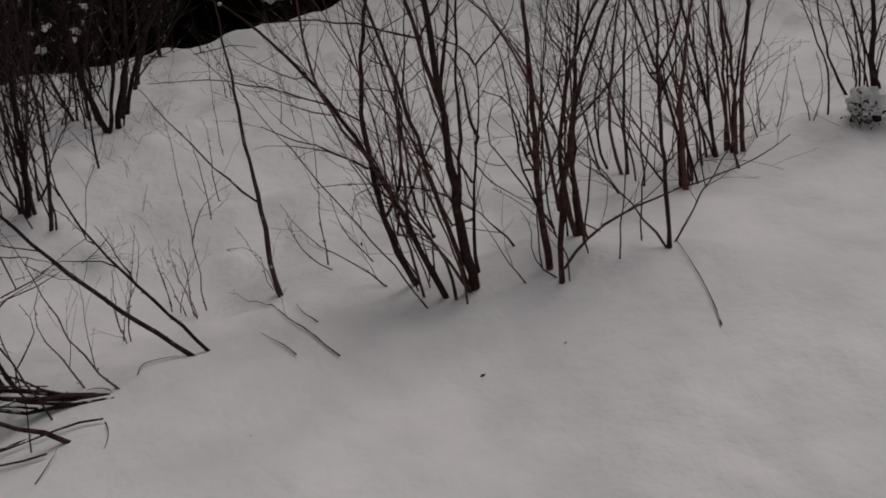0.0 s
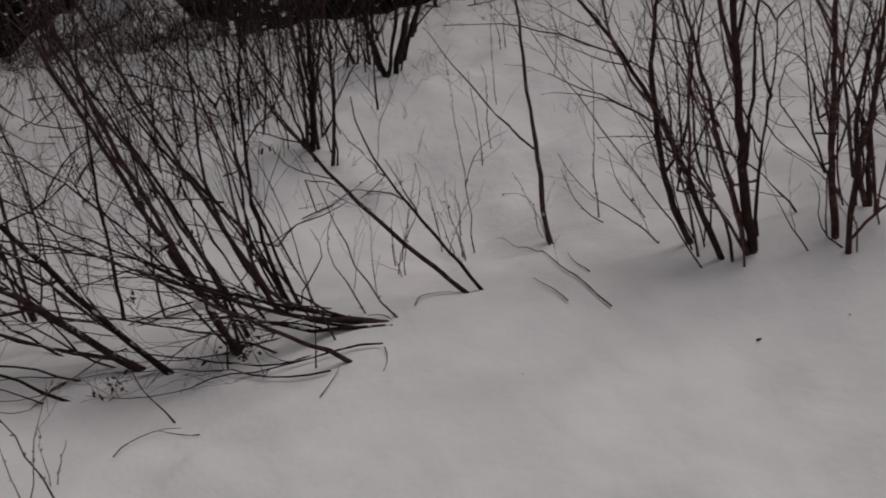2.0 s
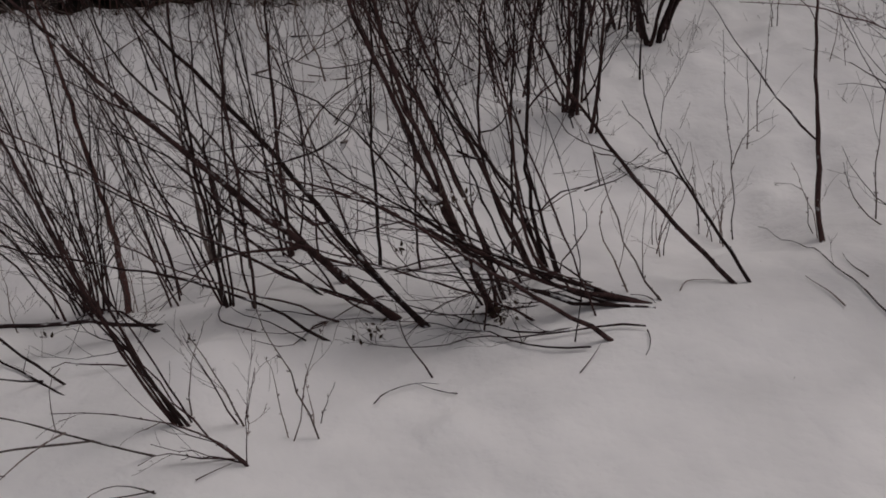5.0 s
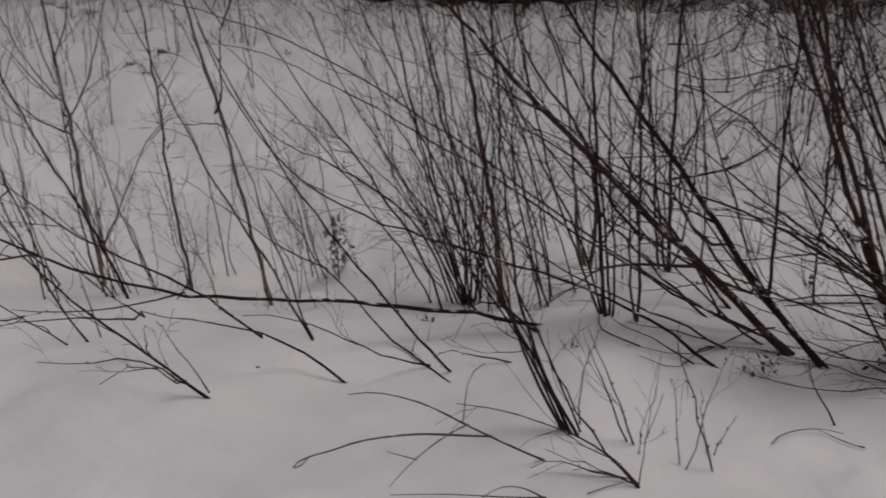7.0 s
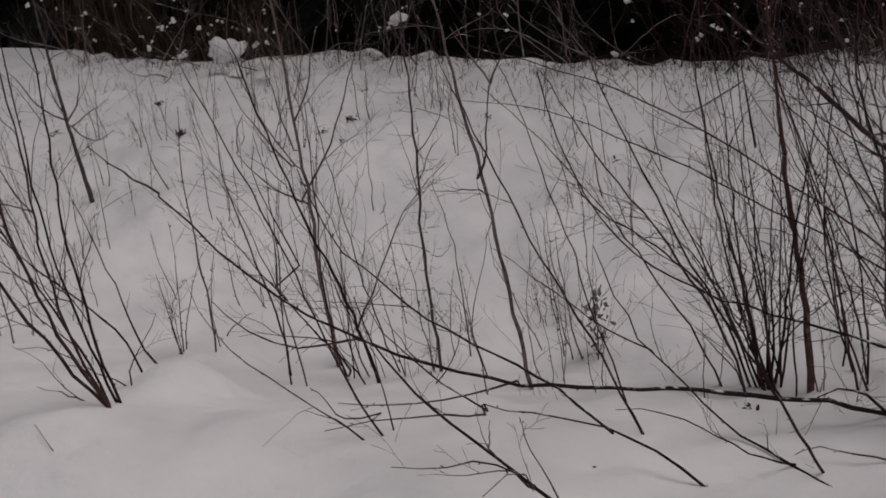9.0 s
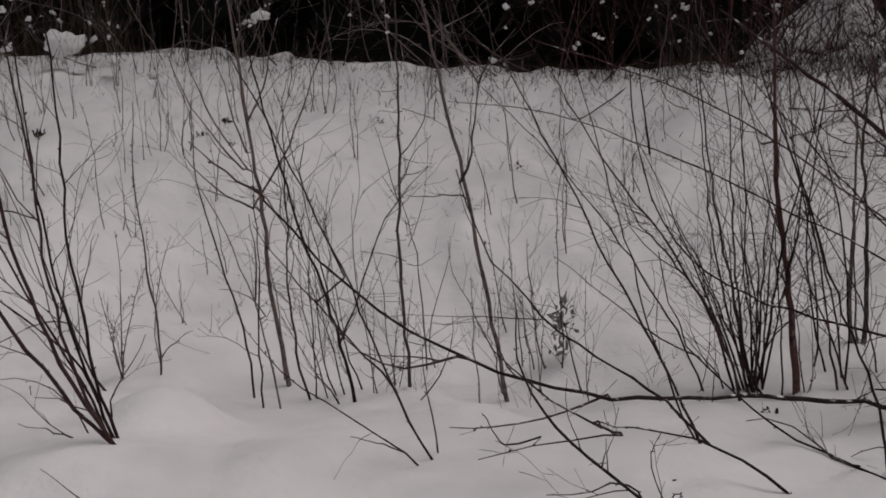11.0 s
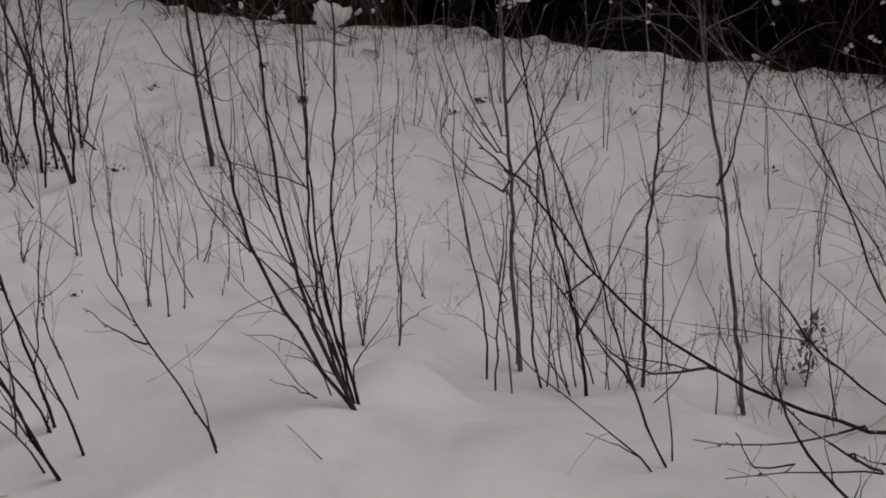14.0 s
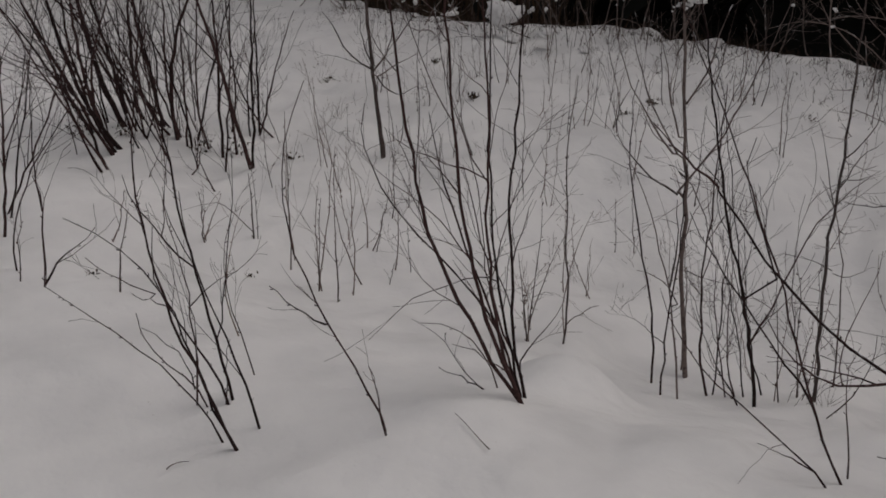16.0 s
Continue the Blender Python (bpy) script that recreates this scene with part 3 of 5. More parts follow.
stem(bush, 1.904, 3.664, 0.000, -27, -6.0, 0.786, -0.008, -0.001, 4.9, 1)
stem(bush, 1.952, 3.650, 0.000, -28, 3.3, 0.779, -0.058, -0.039, 4.9, 1)

bush = weed("dry_weed_stalk", "thin dry weed stalks standing in snow")
stem(bush, 1.503, 3.688, 0.000, -22, -7.9, 0.309, 0.003, 0.000, 2.9, 1)
stem(bush, 1.526, 3.702, 0.000, -22, -4.9, 0.363, 0.001, -0.073, 2.9, 1)
stem(bush, 1.697, 3.702, 0.000, -24, -15.0, 0.259, 0.003, 0.000, 2.9, 1)
stem(bush, 1.467, 3.632, 0.000, -22, -14.8, 0.190, -0.009, 0.000, 2.8, 1)
stem(bush, 1.710, 3.696, 0.000, -24, -0.6, 0.270, 0.091, 0.000, 2.9, 1)
stem(bush, 1.576, 3.715, 0.000, -23, 7.0, 0.315, 0.013, 0.000, 2.4, 1)

bush = sapling("slender_sapling", "single slender dark sapling leaning out of snow")
stem(bush, -0.301, 3.054, 0.000, -258, 23.4, 0.993, 0.063, 0.014, 9.2, 0.3, side=0.008)
stem(bush, -0.345, 3.232, 0.303, -220, 53.3, 0.589, 0.019, -0.001, 4.9, 0.3, side=0.020)

bush = weed("dry_weed_stalk", "thin dry stalk with short side twigs in snow")
stem(bush, -0.148, 3.233, 0.000, 87, 21.3, 0.527, 0.188, -0.038, 3.2, 1, side=0.028)

bush = weed("dry_weed_stalk", "fallen-over dry twig with fine side shoots")
stem(bush, 0.032, 2.986, 0.000, 146, 56.8, 0.434, 0.049, -0.034, 3.4, 1.4, side=0.021)
stem(bush, 0.001, 3.195, 0.000, -0, -24.0, 0.267, -0.077, -0.001, 2.4, 1)
stem(bush, -0.135, 3.179, 0.000, 2, -32.1, 0.235, -0.114, -0.016, 2.4, 1)

bush = weed("dry_weed_stalk", "thin forked dry stalk standing in snow")
stem(bush, -0.578, 3.314, 0.000, -258, 40.6, 0.763, 0.043, -0.090, 3.0, 0.3, side=-0.009)
stem(bush, -0.603, 3.458, 0.165, 73, 84.5, 0.439, -0.085, -0.020, 2.2, 0.6, side=0.040)

bush = weed("dry_weed_tuft", "small tuft of fine dry weed stems in snow")
stem(bush, -0.606, 3.270, 0.000, 10, -7.8, 0.307, -0.044, 0.012, 2.1, 1)
stem(bush, -0.617, 3.278, 0.000, 10, -2.2, 0.258, 0.036, -0.015, 2.1, 1)
stem(bush, -0.691, 3.313, 0.000, 11, -5.9, 0.227, -0.013, 0.000, 2.1, 1)
stem(bush, -0.644, 3.278, 0.000, 11, -15.8, 0.187, 0.022, 0.000, 2.1, 1)
stem(bush, -0.662, 3.289, 0.000, 11, 23.6, 0.199, -0.042, 0.000, 2.1, 1)

bush = weed("dry_weed_tuft", "small tuft of fine dry weed stems in snow")
stem(bush, -0.755, 2.922, 0.000, 14, 11.2, 0.230, -0.028, 0.000, 1.9, 1)
stem(bush, -0.763, 2.901, 0.000, 14, -3.5, 0.189, -0.043, 0.000, 1.9, 1)
stem(bush, -0.777, 2.928, 0.000, 14, 13.7, 0.373, 0.066, -0.043, 1.9, 1)
stem(bush, -0.806, 3.035, 0.000, 14, 4.6, 0.212, -0.025, 0.000, 2.0, 1)
stem(bush, -0.796, 3.099, 0.000, 14, 14.6, 0.344, -0.002, 0.000, 2.0, 1)

bush = stick("fallen_stick", "thin dark stick lying half sunk in snow")
lying(bush, -0.123, 2.539, 0.008, 115, 99.3, 0.919, 0.010, 0.020, 2.7, 0.3)

bush = stick("fallen_stick", "short thin twig lying in snow")
lying(bush, -0.239, 2.542, 0.008, 120, 93.5, 0.204, 0.000, 0.000, 2.6, 0)

bush = stick("fallen_stick", "short thin twig lying in snow")
lying(bush, -0.180, 2.729, 0.008, 110, 96.2, 0.191, 0.000, 0.000, 2.6, 0)

bush = stick("fallen_stick", "broken straight stick lying out over snow")
lying(bush, 0.902, 2.411, 0.008, 88, 82.9, 0.438, -0.038, 0.000, 2.7, 0)

bush = shrub("old_willow_clump", "thick dark trunks of an old willow clump at the wood's edge")
stem(bush, -1.073, 4.640, 0.000, 13, -9.0, 0.923, -0.012, -0.009, 14.0, 1)
stem(bush, -1.029, 4.672, 0.000, 12, 24.0, 0.918, -0.024, -0.017, 13.0, 1)
stem(bush, -1.026, 4.905, 0.000, 11, 25.0, 0.889, -0.018, -0.010, 11.0, 1)
stem(bush, -1.060, 4.633, 0.000, 12, 9.8, 0.923, 0.016, 0.006, 9.5, 1)
stem(bush, -1.015, 5.255, 0.000, 11, 28.7, 0.780, -0.032, -0.018, 9.5, 1)
stem(bush, -1.244, 4.798, 0.000, 14, -16.4, 0.434, 0.008, 0.003, 9.2, 1)
stem(bush, -0.986, 5.862, 0.000, 9, 11.7, 0.651, 0.004, -0.021, 10.9, 1)
stem(bush, -1.036, 4.810, 0.000, 12, 12.8, 0.881, 0.004, 0.010, 11.5, 1)
stem(bush, -1.105, 4.700, 0.000, 13, -3.7, 0.918, -0.020, -0.009, 10.2, 1)
stem(bush, -1.023, 5.198, 0.000, 11, 9.3, 0.781, 0.006, 0.022, 9.8, 1)
stem(bush, -1.170, 4.793, 0.000, 13, 11.8, 0.792, -0.008, -0.027, 8.1, 1)
stem(bush, -1.028, 4.158, 0.000, 13, 2.9, 0.340, -0.005, 0.007, 6.1, 1)
fill(bush, -1.15, 4.75, 0.14, 14, 12, 4, 0.9, 6.0, 1.0)
fill(bush, -1.5, 4.9, 0.2, 13, 12, -12, 0.8, 5.0, 1.2)

bush = shrub("willow_shrub", "tangled bare willow stems dusted with snow near the wood's edge")
stem(bush, -1.229, 3.797, 0.000, 16, 5.4, 1.001, 0.007, 0.004, 11.4, 1)
stem(bush, -1.256, 3.823, 0.000, 16, 1.4, 0.915, 0.007, 0.005, 8.6, 1)
stem(bush, -1.208, 3.805, 0.000, 16, 11.9, 0.992, -0.020, -0.010, 7.6, 1)
stem(bush, -1.139, 3.721, 0.000, 15, 3.9, 0.946, 0.016, 0.006, 8.4, 1)
stem(bush, -1.214, 3.915, 0.000, 15, 3.4, 0.316, 0.019, 0.000, 5.8, 1)
stem(bush, -1.269, 3.830, 0.000, 16, -19.9, 0.499, 0.055, 0.004, 6.7, 1)
stem(bush, -1.243, 3.817, 0.000, 16, 3.4, 0.952, 0.031, 0.017, 6.7, 1)
stem(bush, -1.209, 3.929, 0.000, 15, 6.2, 0.477, 0.078, 0.038, 4.9, 1)
stem(bush, -1.296, 3.899, 0.000, 16, -17.7, 0.353, -0.108, 0.008, 4.9, 1)
stem(bush, -1.120, 3.715, 0.000, 15, 7.8, 0.884, -0.006, -0.008, 4.7, 1)
fill(bush, -1.28, 3.85, 0.1, 10, 16, -4, 0.9, 5.0, 1.0)
fill(bush, -1.6, 4.2, 0.2, 14, 16, -8, 0.9, 4.5, 1.2)

bush = weed("dry_weed_tuft", "small forked dry weed stems in snow")
stem(bush, -0.604, 3.250, 0.000, 10, -12.6, 0.236, -0.008, 0.000, 1.7, 0.4)
stem(bush, -0.604, 3.250, 0.000, 10, -7.5, 0.269, 0.051, -0.050, 1.7, 0.4)
stem(bush, -0.689, 3.286, 0.000, 11, -6.5, 0.248, 0.018, 0.000, 1.7, 0.4)

bush = weed("dry_weed_tuft", "arching dry fronds at the foot of the young tree")
stem(bush, -0.315, 3.083, 0.000, 5, -21.1, 0.263, 0.033, 0.014, 1.6, 1)
stem(bush, -0.329, 3.152, 0.000, 5, -38.0, 0.208, 0.239, -0.096, 1.6, 1)

bush = shrub("leaning_willow_shrub", "large bare willow shrub pressed over by snow, stems leaning")
stem(bush, -1.139, 2.385, 0.000, 19, -19.0, 1.337, -0.003, 0.002, 9.4, 0.45)
stem(bush, -1.148, 2.403, 0.000, 20, -13.9, 1.309, -0.023, 0.003, 9.5, 0.45)
stem(bush, -1.138, 2.410, 0.000, 19, -18.0, 1.319, 0.017, 0.019, 6.8, 0.45)
stem(bush, -1.135, 2.482, 0.000, 19, -18.8, 1.234, 0.003, 0.009, 6.9, 0.45)
stem(bush, -1.081, 2.610, 0.000, 17, -18.7, 1.243, -0.021, 0.008, 8.5, 0.45)
stem(bush, -1.043, 2.582, 0.000, 16, -24.5, 0.886, 0.016, 0.026, 7.0, 0.45)
stem(bush, -1.022, 2.569, 0.000, 16, 2.1, 1.176, -0.055, -0.017, 7.7, 0.45)
stem(bush, -0.987, 2.550, 0.000, 15, -12.0, 0.639, -0.018, -0.002, 6.2, 0.45)
stem(bush, -1.115, 2.515, 0.656, 15, 66.0, 0.150, -0.172, -0.024, 3.5, 0.45)
stem(bush, -1.115, 2.515, 0.656, 15, -31.4, 0.548, 0.008, -0.005, 3.5, 0.45)
stem(bush, -1.121, 2.680, 0.000, 17, -3.8, 1.187, -0.061, -0.022, 6.5, 0.45)
stem(bush, -1.192, 2.448, 0.000, 20, -22.6, 0.765, -0.058, 0.015, 4.1, 0.45)
stem(bush, -1.196, 2.787, 0.000, 18, 2.9, 1.169, -0.003, -0.001, 5.3, 0.45)
stem(bush, -1.112, 2.814, 0.113, 18, 65.0, 0.253, -0.071, -0.031, 3.8, 0.45)
stem(bush, -1.009, 2.618, 0.000, 15, 15.5, 0.235, 0.126, -0.067, 2.8, 0.45)
stem(bush, -1.014, 2.604, 0.000, 16, -43.0, 0.431, 0.154, -0.010, 4.2, 0.45)
stem(bush, -1.156, 2.414, 0.000, 20, -16.4, 1.321, -0.022, 0.007, 4.8, 0.45)
stem(bush, -1.107, 2.568, 0.000, 18, -17.9, 1.145, -0.014, -0.000, 4.2, 0.45)
stem(bush, -1.141, 2.300, 0.000, 62, 64.2, 0.642, -0.250, -0.048, 2.6, 0.6, side=-0.040)
stem(bush, -0.928, 2.500, 0.000, -146, 19.2, 0.824, 0.077, 0.057, 6.4, 0.8, side=0.101)
stem(bush, -1.123, 2.502, 0.000, 18, -38.9, 0.731, 0.089, 0.009, 3.5, 0.45)
stem(bush, -0.953, 2.493, 0.000, 15, -24.7, 0.226, 0.027, -0.020, 3.4, 0.45)
stem(bush, -1.061, 2.619, 0.000, 16, -20.3, 1.120, -0.003, 0.003, 4.3, 0.45)
stem(bush, -1.035, 2.585, 0.000, 16, -11.3, 0.980, -0.009, -0.007, 4.2, 0.45)
stem(bush, -1.133, 2.447, 0.000, 19, -14.4, 1.251, -0.022, -0.000, 4.1, 0.45)
fill(bush, -1.05, 2.45, 0.10, 2, 20, -22, 1.1, 3.6, 0.4)

bush = shrub("snow_pressed_shrub", "bundle of bent stems lying almost flat on snow")
stem(bush, -0.773, 2.426, 0.000, 12, -67.6, 1.056, -0.003, -0.021, 7.9, 1)
stem(bush, -0.778, 2.437, 0.000, 12, -61.9, 1.037, -0.051, -0.009, 5.9, 1)
stem(bush, -0.784, 2.400, 0.000, 12, -53.5, 1.122, -0.061, -0.058, 5.9, 1)
stem(bush, -0.795, 2.248, 0.000, 13, -57.6, 0.817, 0.022, -0.009, 7.5, 1)
stem(bush, -0.808, 2.405, 0.000, 12, -69.1, 0.884, 0.056, -0.030, 4.6, 1)
stem(bush, -0.805, 2.433, 0.000, 12, -63.2, 0.417, -0.028, 0.008, 3.9, 1)
stem(bush, -0.866, 2.464, 0.000, 13, -57.2, 0.211, 0.047, -0.035, 4.0, 1)
stem(bush, -0.792, 2.420, 0.000, 12, -68.0, 0.757, -0.018, -0.014, 3.9, 1)
lying(bush, -0.715, 2.311, 0.012, -172, 94.7, 0.796, 0.032, -0.010, 3.2, 1)
lying(bush, -0.834, 2.206, 0.011, 175, 94.4, 0.789, -0.071, 0.050, 3.1, 1)
stem(bush, -0.932, 2.301, 0.000, 16, -77.5, 0.557, -0.025, -0.024, 3.2, 1)
stem(bush, -1.054, 2.433, 0.000, 17, -88.4, 0.376, -0.053, 0.001, 3.4, 1)
lying(bush, -0.709, 2.298, 0.009, -83, 93.6, 0.108, 0.083, 0.000, 1.9, 0)
lying(bush, -0.707, 2.421, 0.009, 162, 87.9, 0.073, -0.212, 0.000, 2.0, 0)
lying(bush, -0.838, 2.091, 0.007, 80, 86.2, 0.133, -0.015, 0.000, 1.8, 0)
stem(bush, -1.310, 2.709, 0.000, 20, -107.5, 0.515, 0.100, -0.008, 3.0, 1)
stem(bush, -1.281, 2.735, 0.000, 20, -106.2, 0.550, 0.105, 0.007, 3.7, 1)
stem(bush, -1.203, 2.050, 0.000, 24, -17.9, 0.232, -0.062, 0.013, 2.5, 1)
lying(bush, -1.291, 1.882, 0.012, 46, 94.2, 0.174, 0.248, 0.000, 1.8, 0)
lying(bush, -1.600, 2.292, 0.007, -114, 75.5, 0.263, 0.160, -0.115, 2.8, 0)
lying(bush, -1.492, 2.463, 0.011, -128, 85.7, 0.404, 0.079, -0.068, 2.9, 0)
lying(bush, -1.742, 2.147, 0.012, 136, 106.2, 0.683, 0.009, 0.073, 2.7, 0)
lying(bush, -1.588, 2.135, 0.011, 149, 96.4, 0.403, 0.021, -0.029, 2.7, 0)
lying(bush, -1.619, 2.309, 0.009, -179, 90.5, 0.240, 0.074, 0.011, 2.1, 0)
stem(bush, -0.854, 2.241, 0.415, 29, 69.3, 0.231, 0.037, 0.013, 1.9, 0)
stem(bush, -0.834, 2.252, 0.506, 29, 114.8, 0.122, -0.058, 0.000, 1.9, 0)
stem(bush, -0.792, 2.275, 0.460, 29, 125.2, 0.133, 0.057, 0.000, 1.3, 0)
lying(bush, -1.115, 1.982, 0.007, 168, 91.0, 0.118, 0.052, 0.000, 1.8, 0)
fill(bush, -1.05, 2.38, 0.08, 3, 20, -58, 1.1, 3.8, 0.5)

bush = shrub("leaning_willow_shrub", "two heavy leaning willow trunks with rough dark bark")
stem(bush, -1.318, 2.325, 0.000, -159, 34.6, 1.234, 0.060, 0.005, 10.8, 1.1, side=-0.211)
stem(bush, -1.422, 2.367, 0.000, -188, 54.7, 1.612, -0.041, -0.002, 12.0, 1.3, side=0.069)
stem(bush, -1.555, 2.439, 0.110, 26, -58.3, 0.452, -0.030, -0.013, 5.7, 1)
stem(bush, -1.819, 2.312, 0.262, 26, -46.6, 0.512, 0.083, -0.017, 5.0, 1)
stem(bush, -1.652, 2.392, 0.255, 26, -5.8, 0.514, -0.094, -0.079, 4.3, 1)
stem(bush, -1.827, 2.308, 0.619, 26, 1.8, 0.307, -0.002, 0.024, 4.3, 1)
stem(bush, -1.749, 2.345, 0.428, 26, 55.3, 0.353, 0.184, -0.015, 4.3, 1)
fill(bush, -1.5, 2.45, 0.13, 7, -170, 40, 1.15, 6.2, 0.6)

bush = sapling("leaning_rod", "long straight bare stem leaning low across the snow")
stem(bush, -0.523, 2.600, 0.000, -182, 34.6, 1.027, 0.063, -0.011, 8.6, 0.4, side=0.024)

bush = sapling("leaning_rod", "thin straight bare stem leaning beside a thicker one")
stem(bush, -0.483, 2.631, 0.000, -172, 26.7, 0.668, 0.041, -0.021, 6.2, 0.4, side=0.044)
stem(bush, -0.708, 2.571, 0.364, -235, 76.6, 0.277, 0.102, 0.002, 3.2, 0.3, side=-0.059)
stem(bush, -0.631, 2.580, 0.241, -235, 55.4, 0.210, 0.048, -0.003, 2.8, 0.3, side=-0.041)

bush = weed("dry_weed_stalk", "thin curved bare stem in snow")
stem(bush, -0.698, 2.448, 0.000, -215, 36.5, 0.541, -0.033, 0.031, 3.6, 0.4, side=0.055)
stem(bush, -0.789, 2.470, 0.000, 12, -6.9, 0.319, -0.127, 0.032, 2.7, 0.5)
lying(bush, -0.653, 2.489, 0.007, 47, 93.0, 0.137, 0.220, 0.000, 2.0, 0)

bush = shrub("willow_shrub", "upright bare willow stems at the back of the thicket")
stem(bush, -1.966, 2.381, 0.000, 34, 1.9, 1.330, -0.038, 0.006, 7.5, 0.9)
stem(bush, -1.841, 2.326, 0.000, 33, 1.8, 1.228, -0.008, 0.007, 5.8, 0.9)
stem(bush, -2.011, 2.419, 0.000, 35, -12.9, 1.084, -0.019, -0.004, 4.6, 0.9)
stem(bush, -1.959, 2.387, 0.000, 34, -5.3, 1.224, 0.008, 0.005, 4.5, 0.9)
stem(bush, -1.937, 2.368, 0.000, 34, 3.0, 1.167, -0.028, 0.009, 4.5, 0.9)
stem(bush, -1.994, 2.408, 0.000, 34, -17.0, 1.048, -0.009, 0.014, 4.6, 0.9)
stem(bush, -1.849, 2.334, 0.000, 33, 6.2, 1.175, -0.053, -0.006, 4.4, 0.9)

bush = shrub("willow_shrub", "bare willow stems, brownish, standing far back in snow")
stem(bush, -1.976, 2.841, 0.000, 30, 4.2, 1.277, -0.032, 0.006, 8.4, 0.9)
stem(bush, -1.586, 2.669, 0.000, 25, 4.2, 1.063, -0.014, 0.002, 6.8, 0.9)
stem(bush, -1.454, 2.671, 0.000, 23, 1.4, 1.057, -0.001, 0.000, 4.5, 0.9)
stem(bush, -1.998, 2.861, 0.000, 30, -6.6, 1.152, -0.000, 0.004, 5.1, 0.9)
stem(bush, -1.991, 2.893, 0.000, 30, -0.4, 1.130, 0.052, 0.018, 4.2, 0.9)
stem(bush, -1.817, 2.725, 0.000, 29, -2.7, 0.991, 0.011, 0.008, 4.0, 0.9)
stem(bush, -2.028, 2.876, 0.000, 31, -4.1, 1.128, 0.006, -0.002, 5.1, 0.9)

bush = shrub("willow_shrub", "bare willow stems leaning together out of snow")
stem(bush, -2.554, 2.552, 0.000, 41, 6.9, 0.941, 0.004, 0.002, 5.2, 0.8)
stem(bush, -2.534, 2.555, 0.000, 40, -0.3, 0.860, -0.003, -0.003, 4.3, 0.8)
stem(bush, -2.067, 2.161, 0.000, 38, -65.8, 0.222, 0.182, -0.056, 6.5, 0.8)

bush = shrub("willow_clump", "fan of slender bare stems leaning from one foot in snow")
stem(bush, -1.702, 1.666, 0.000, 33, -13.0, 1.337, -0.038, -0.003, 4.6, 1)
stem(bush, -1.696, 1.681, 0.000, 33, -21.9, 1.290, 0.002, -0.001, 3.5, 1)
stem(bush, -1.667, 1.671, 0.000, 32, -7.5, 1.311, -0.044, -0.016, 4.6, 1)
stem(bush, -1.685, 1.664, 0.000, 33, -25.4, 1.107, -0.003, 0.016, 3.4, 1)
stem(bush, -1.668, 1.687, 0.000, 32, -6.9, 1.303, -0.108, 0.023, 2.9, 1)
stem(bush, -1.696, 1.669, 0.000, 33, -13.3, 1.231, -0.036, -0.002, 3.5, 1)
stem(bush, -1.680, 1.667, 0.000, 33, -23.9, 1.119, 0.008, 0.005, 2.9, 1)
stem(bush, -1.563, 1.713, 0.000, 30, -18.6, 0.269, 0.006, 0.002, 2.9, 1)

bush = shrub("willow_clump", "low spreading clump of thin twigs at the edge of open snow")
stem(bush, -1.467, 1.574, 0.000, 29, -27.7, 0.443, -0.058, 0.005, 3.8, 1)
stem(bush, -1.466, 1.572, 0.000, 29, 12.5, 0.240, -0.032, 0.005, 1.6, 1)
stem(bush, -1.474, 1.582, 0.000, 29, -61.6, 0.424, 0.104, 0.003, 2.7, 1)
stem(bush, -1.482, 1.578, 0.000, 29, -74.0, 0.130, 0.080, 0.000, 2.2, 1)
lying(bush, -1.535, 1.476, 0.006, 64, 89.7, 0.091, 0.022, 0.000, 1.6, 0)
stem(bush, -1.502, 1.582, 0.000, 30, -66.9, 0.183, 0.003, 0.000, 1.6, 1)
stem(bush, -1.508, 1.581, 0.000, 30, -81.8, 0.199, 0.100, -0.034, 2.2, 1)

bush = weed("dry_weed_stalk", "thin bare stems standing apart in snow")
stem(bush, -1.365, 1.724, 0.000, -97, 19.9, 0.466, -0.088, -0.008, 2.9, 0.5, side=-0.102)
stem(bush, -1.415, 1.701, 0.000, 85, 43.6, 0.287, -0.109, 0.017, 1.7, 0.2, side=-0.036)
stem(bush, -1.401, 1.779, 0.000, -62, -61.6, 0.162, 0.026, -0.008, 1.6, 0.2, side=-0.022)
stem(bush, -1.385, 1.783, 0.000, 18, 21.9, 0.118, -0.020, 0.005, 1.6, 0.2, side=-0.023)
stem(bush, -1.433, 1.708, 0.000, 29, -5.8, 0.221, 0.031, -0.008, 1.6, 0.2)

bush = stick("fallen_branch", "thin forked grey branch propped slanting out of snow")
stem(bush, -1.676, 1.537, 0.000, -105, 51.3, 0.610, -0.028, 0.011, 3.8, 0, side=-0.099)
stem(bush, -1.746, 1.443, 0.101, -73, 58.0, 0.957, 0.032, -0.012, 2.6, 0, side=-0.166)
stem(bush, -1.770, 1.396, 0.152, -85, 82.0, 0.297, -0.048, -0.002, 2.3, 0, side=-0.017)
stem(bush, -1.755, 1.197, 0.197, -208, 115.7, 0.18, -0.005, -0.001, 1.4, 0, side=0.007)
stem(bush, -1.775, 1.383, 0.165, -37, 35.5, 0.282, 0.019, 0.048, 1.6, 0, side=-0.066)

bush = stick("fallen_branch", "thin arching twig with its tips in snow")
stem(bush, -1.601, 1.422, 0.000, -108, 63.0, 0.194, -0.124, 0.011, 2.0, 0, side=-0.065)
lying(bush, -1.601, 1.420, 0.008, -153, 92.5, 0.330, -0.036, 0.001, 1.8, 0)

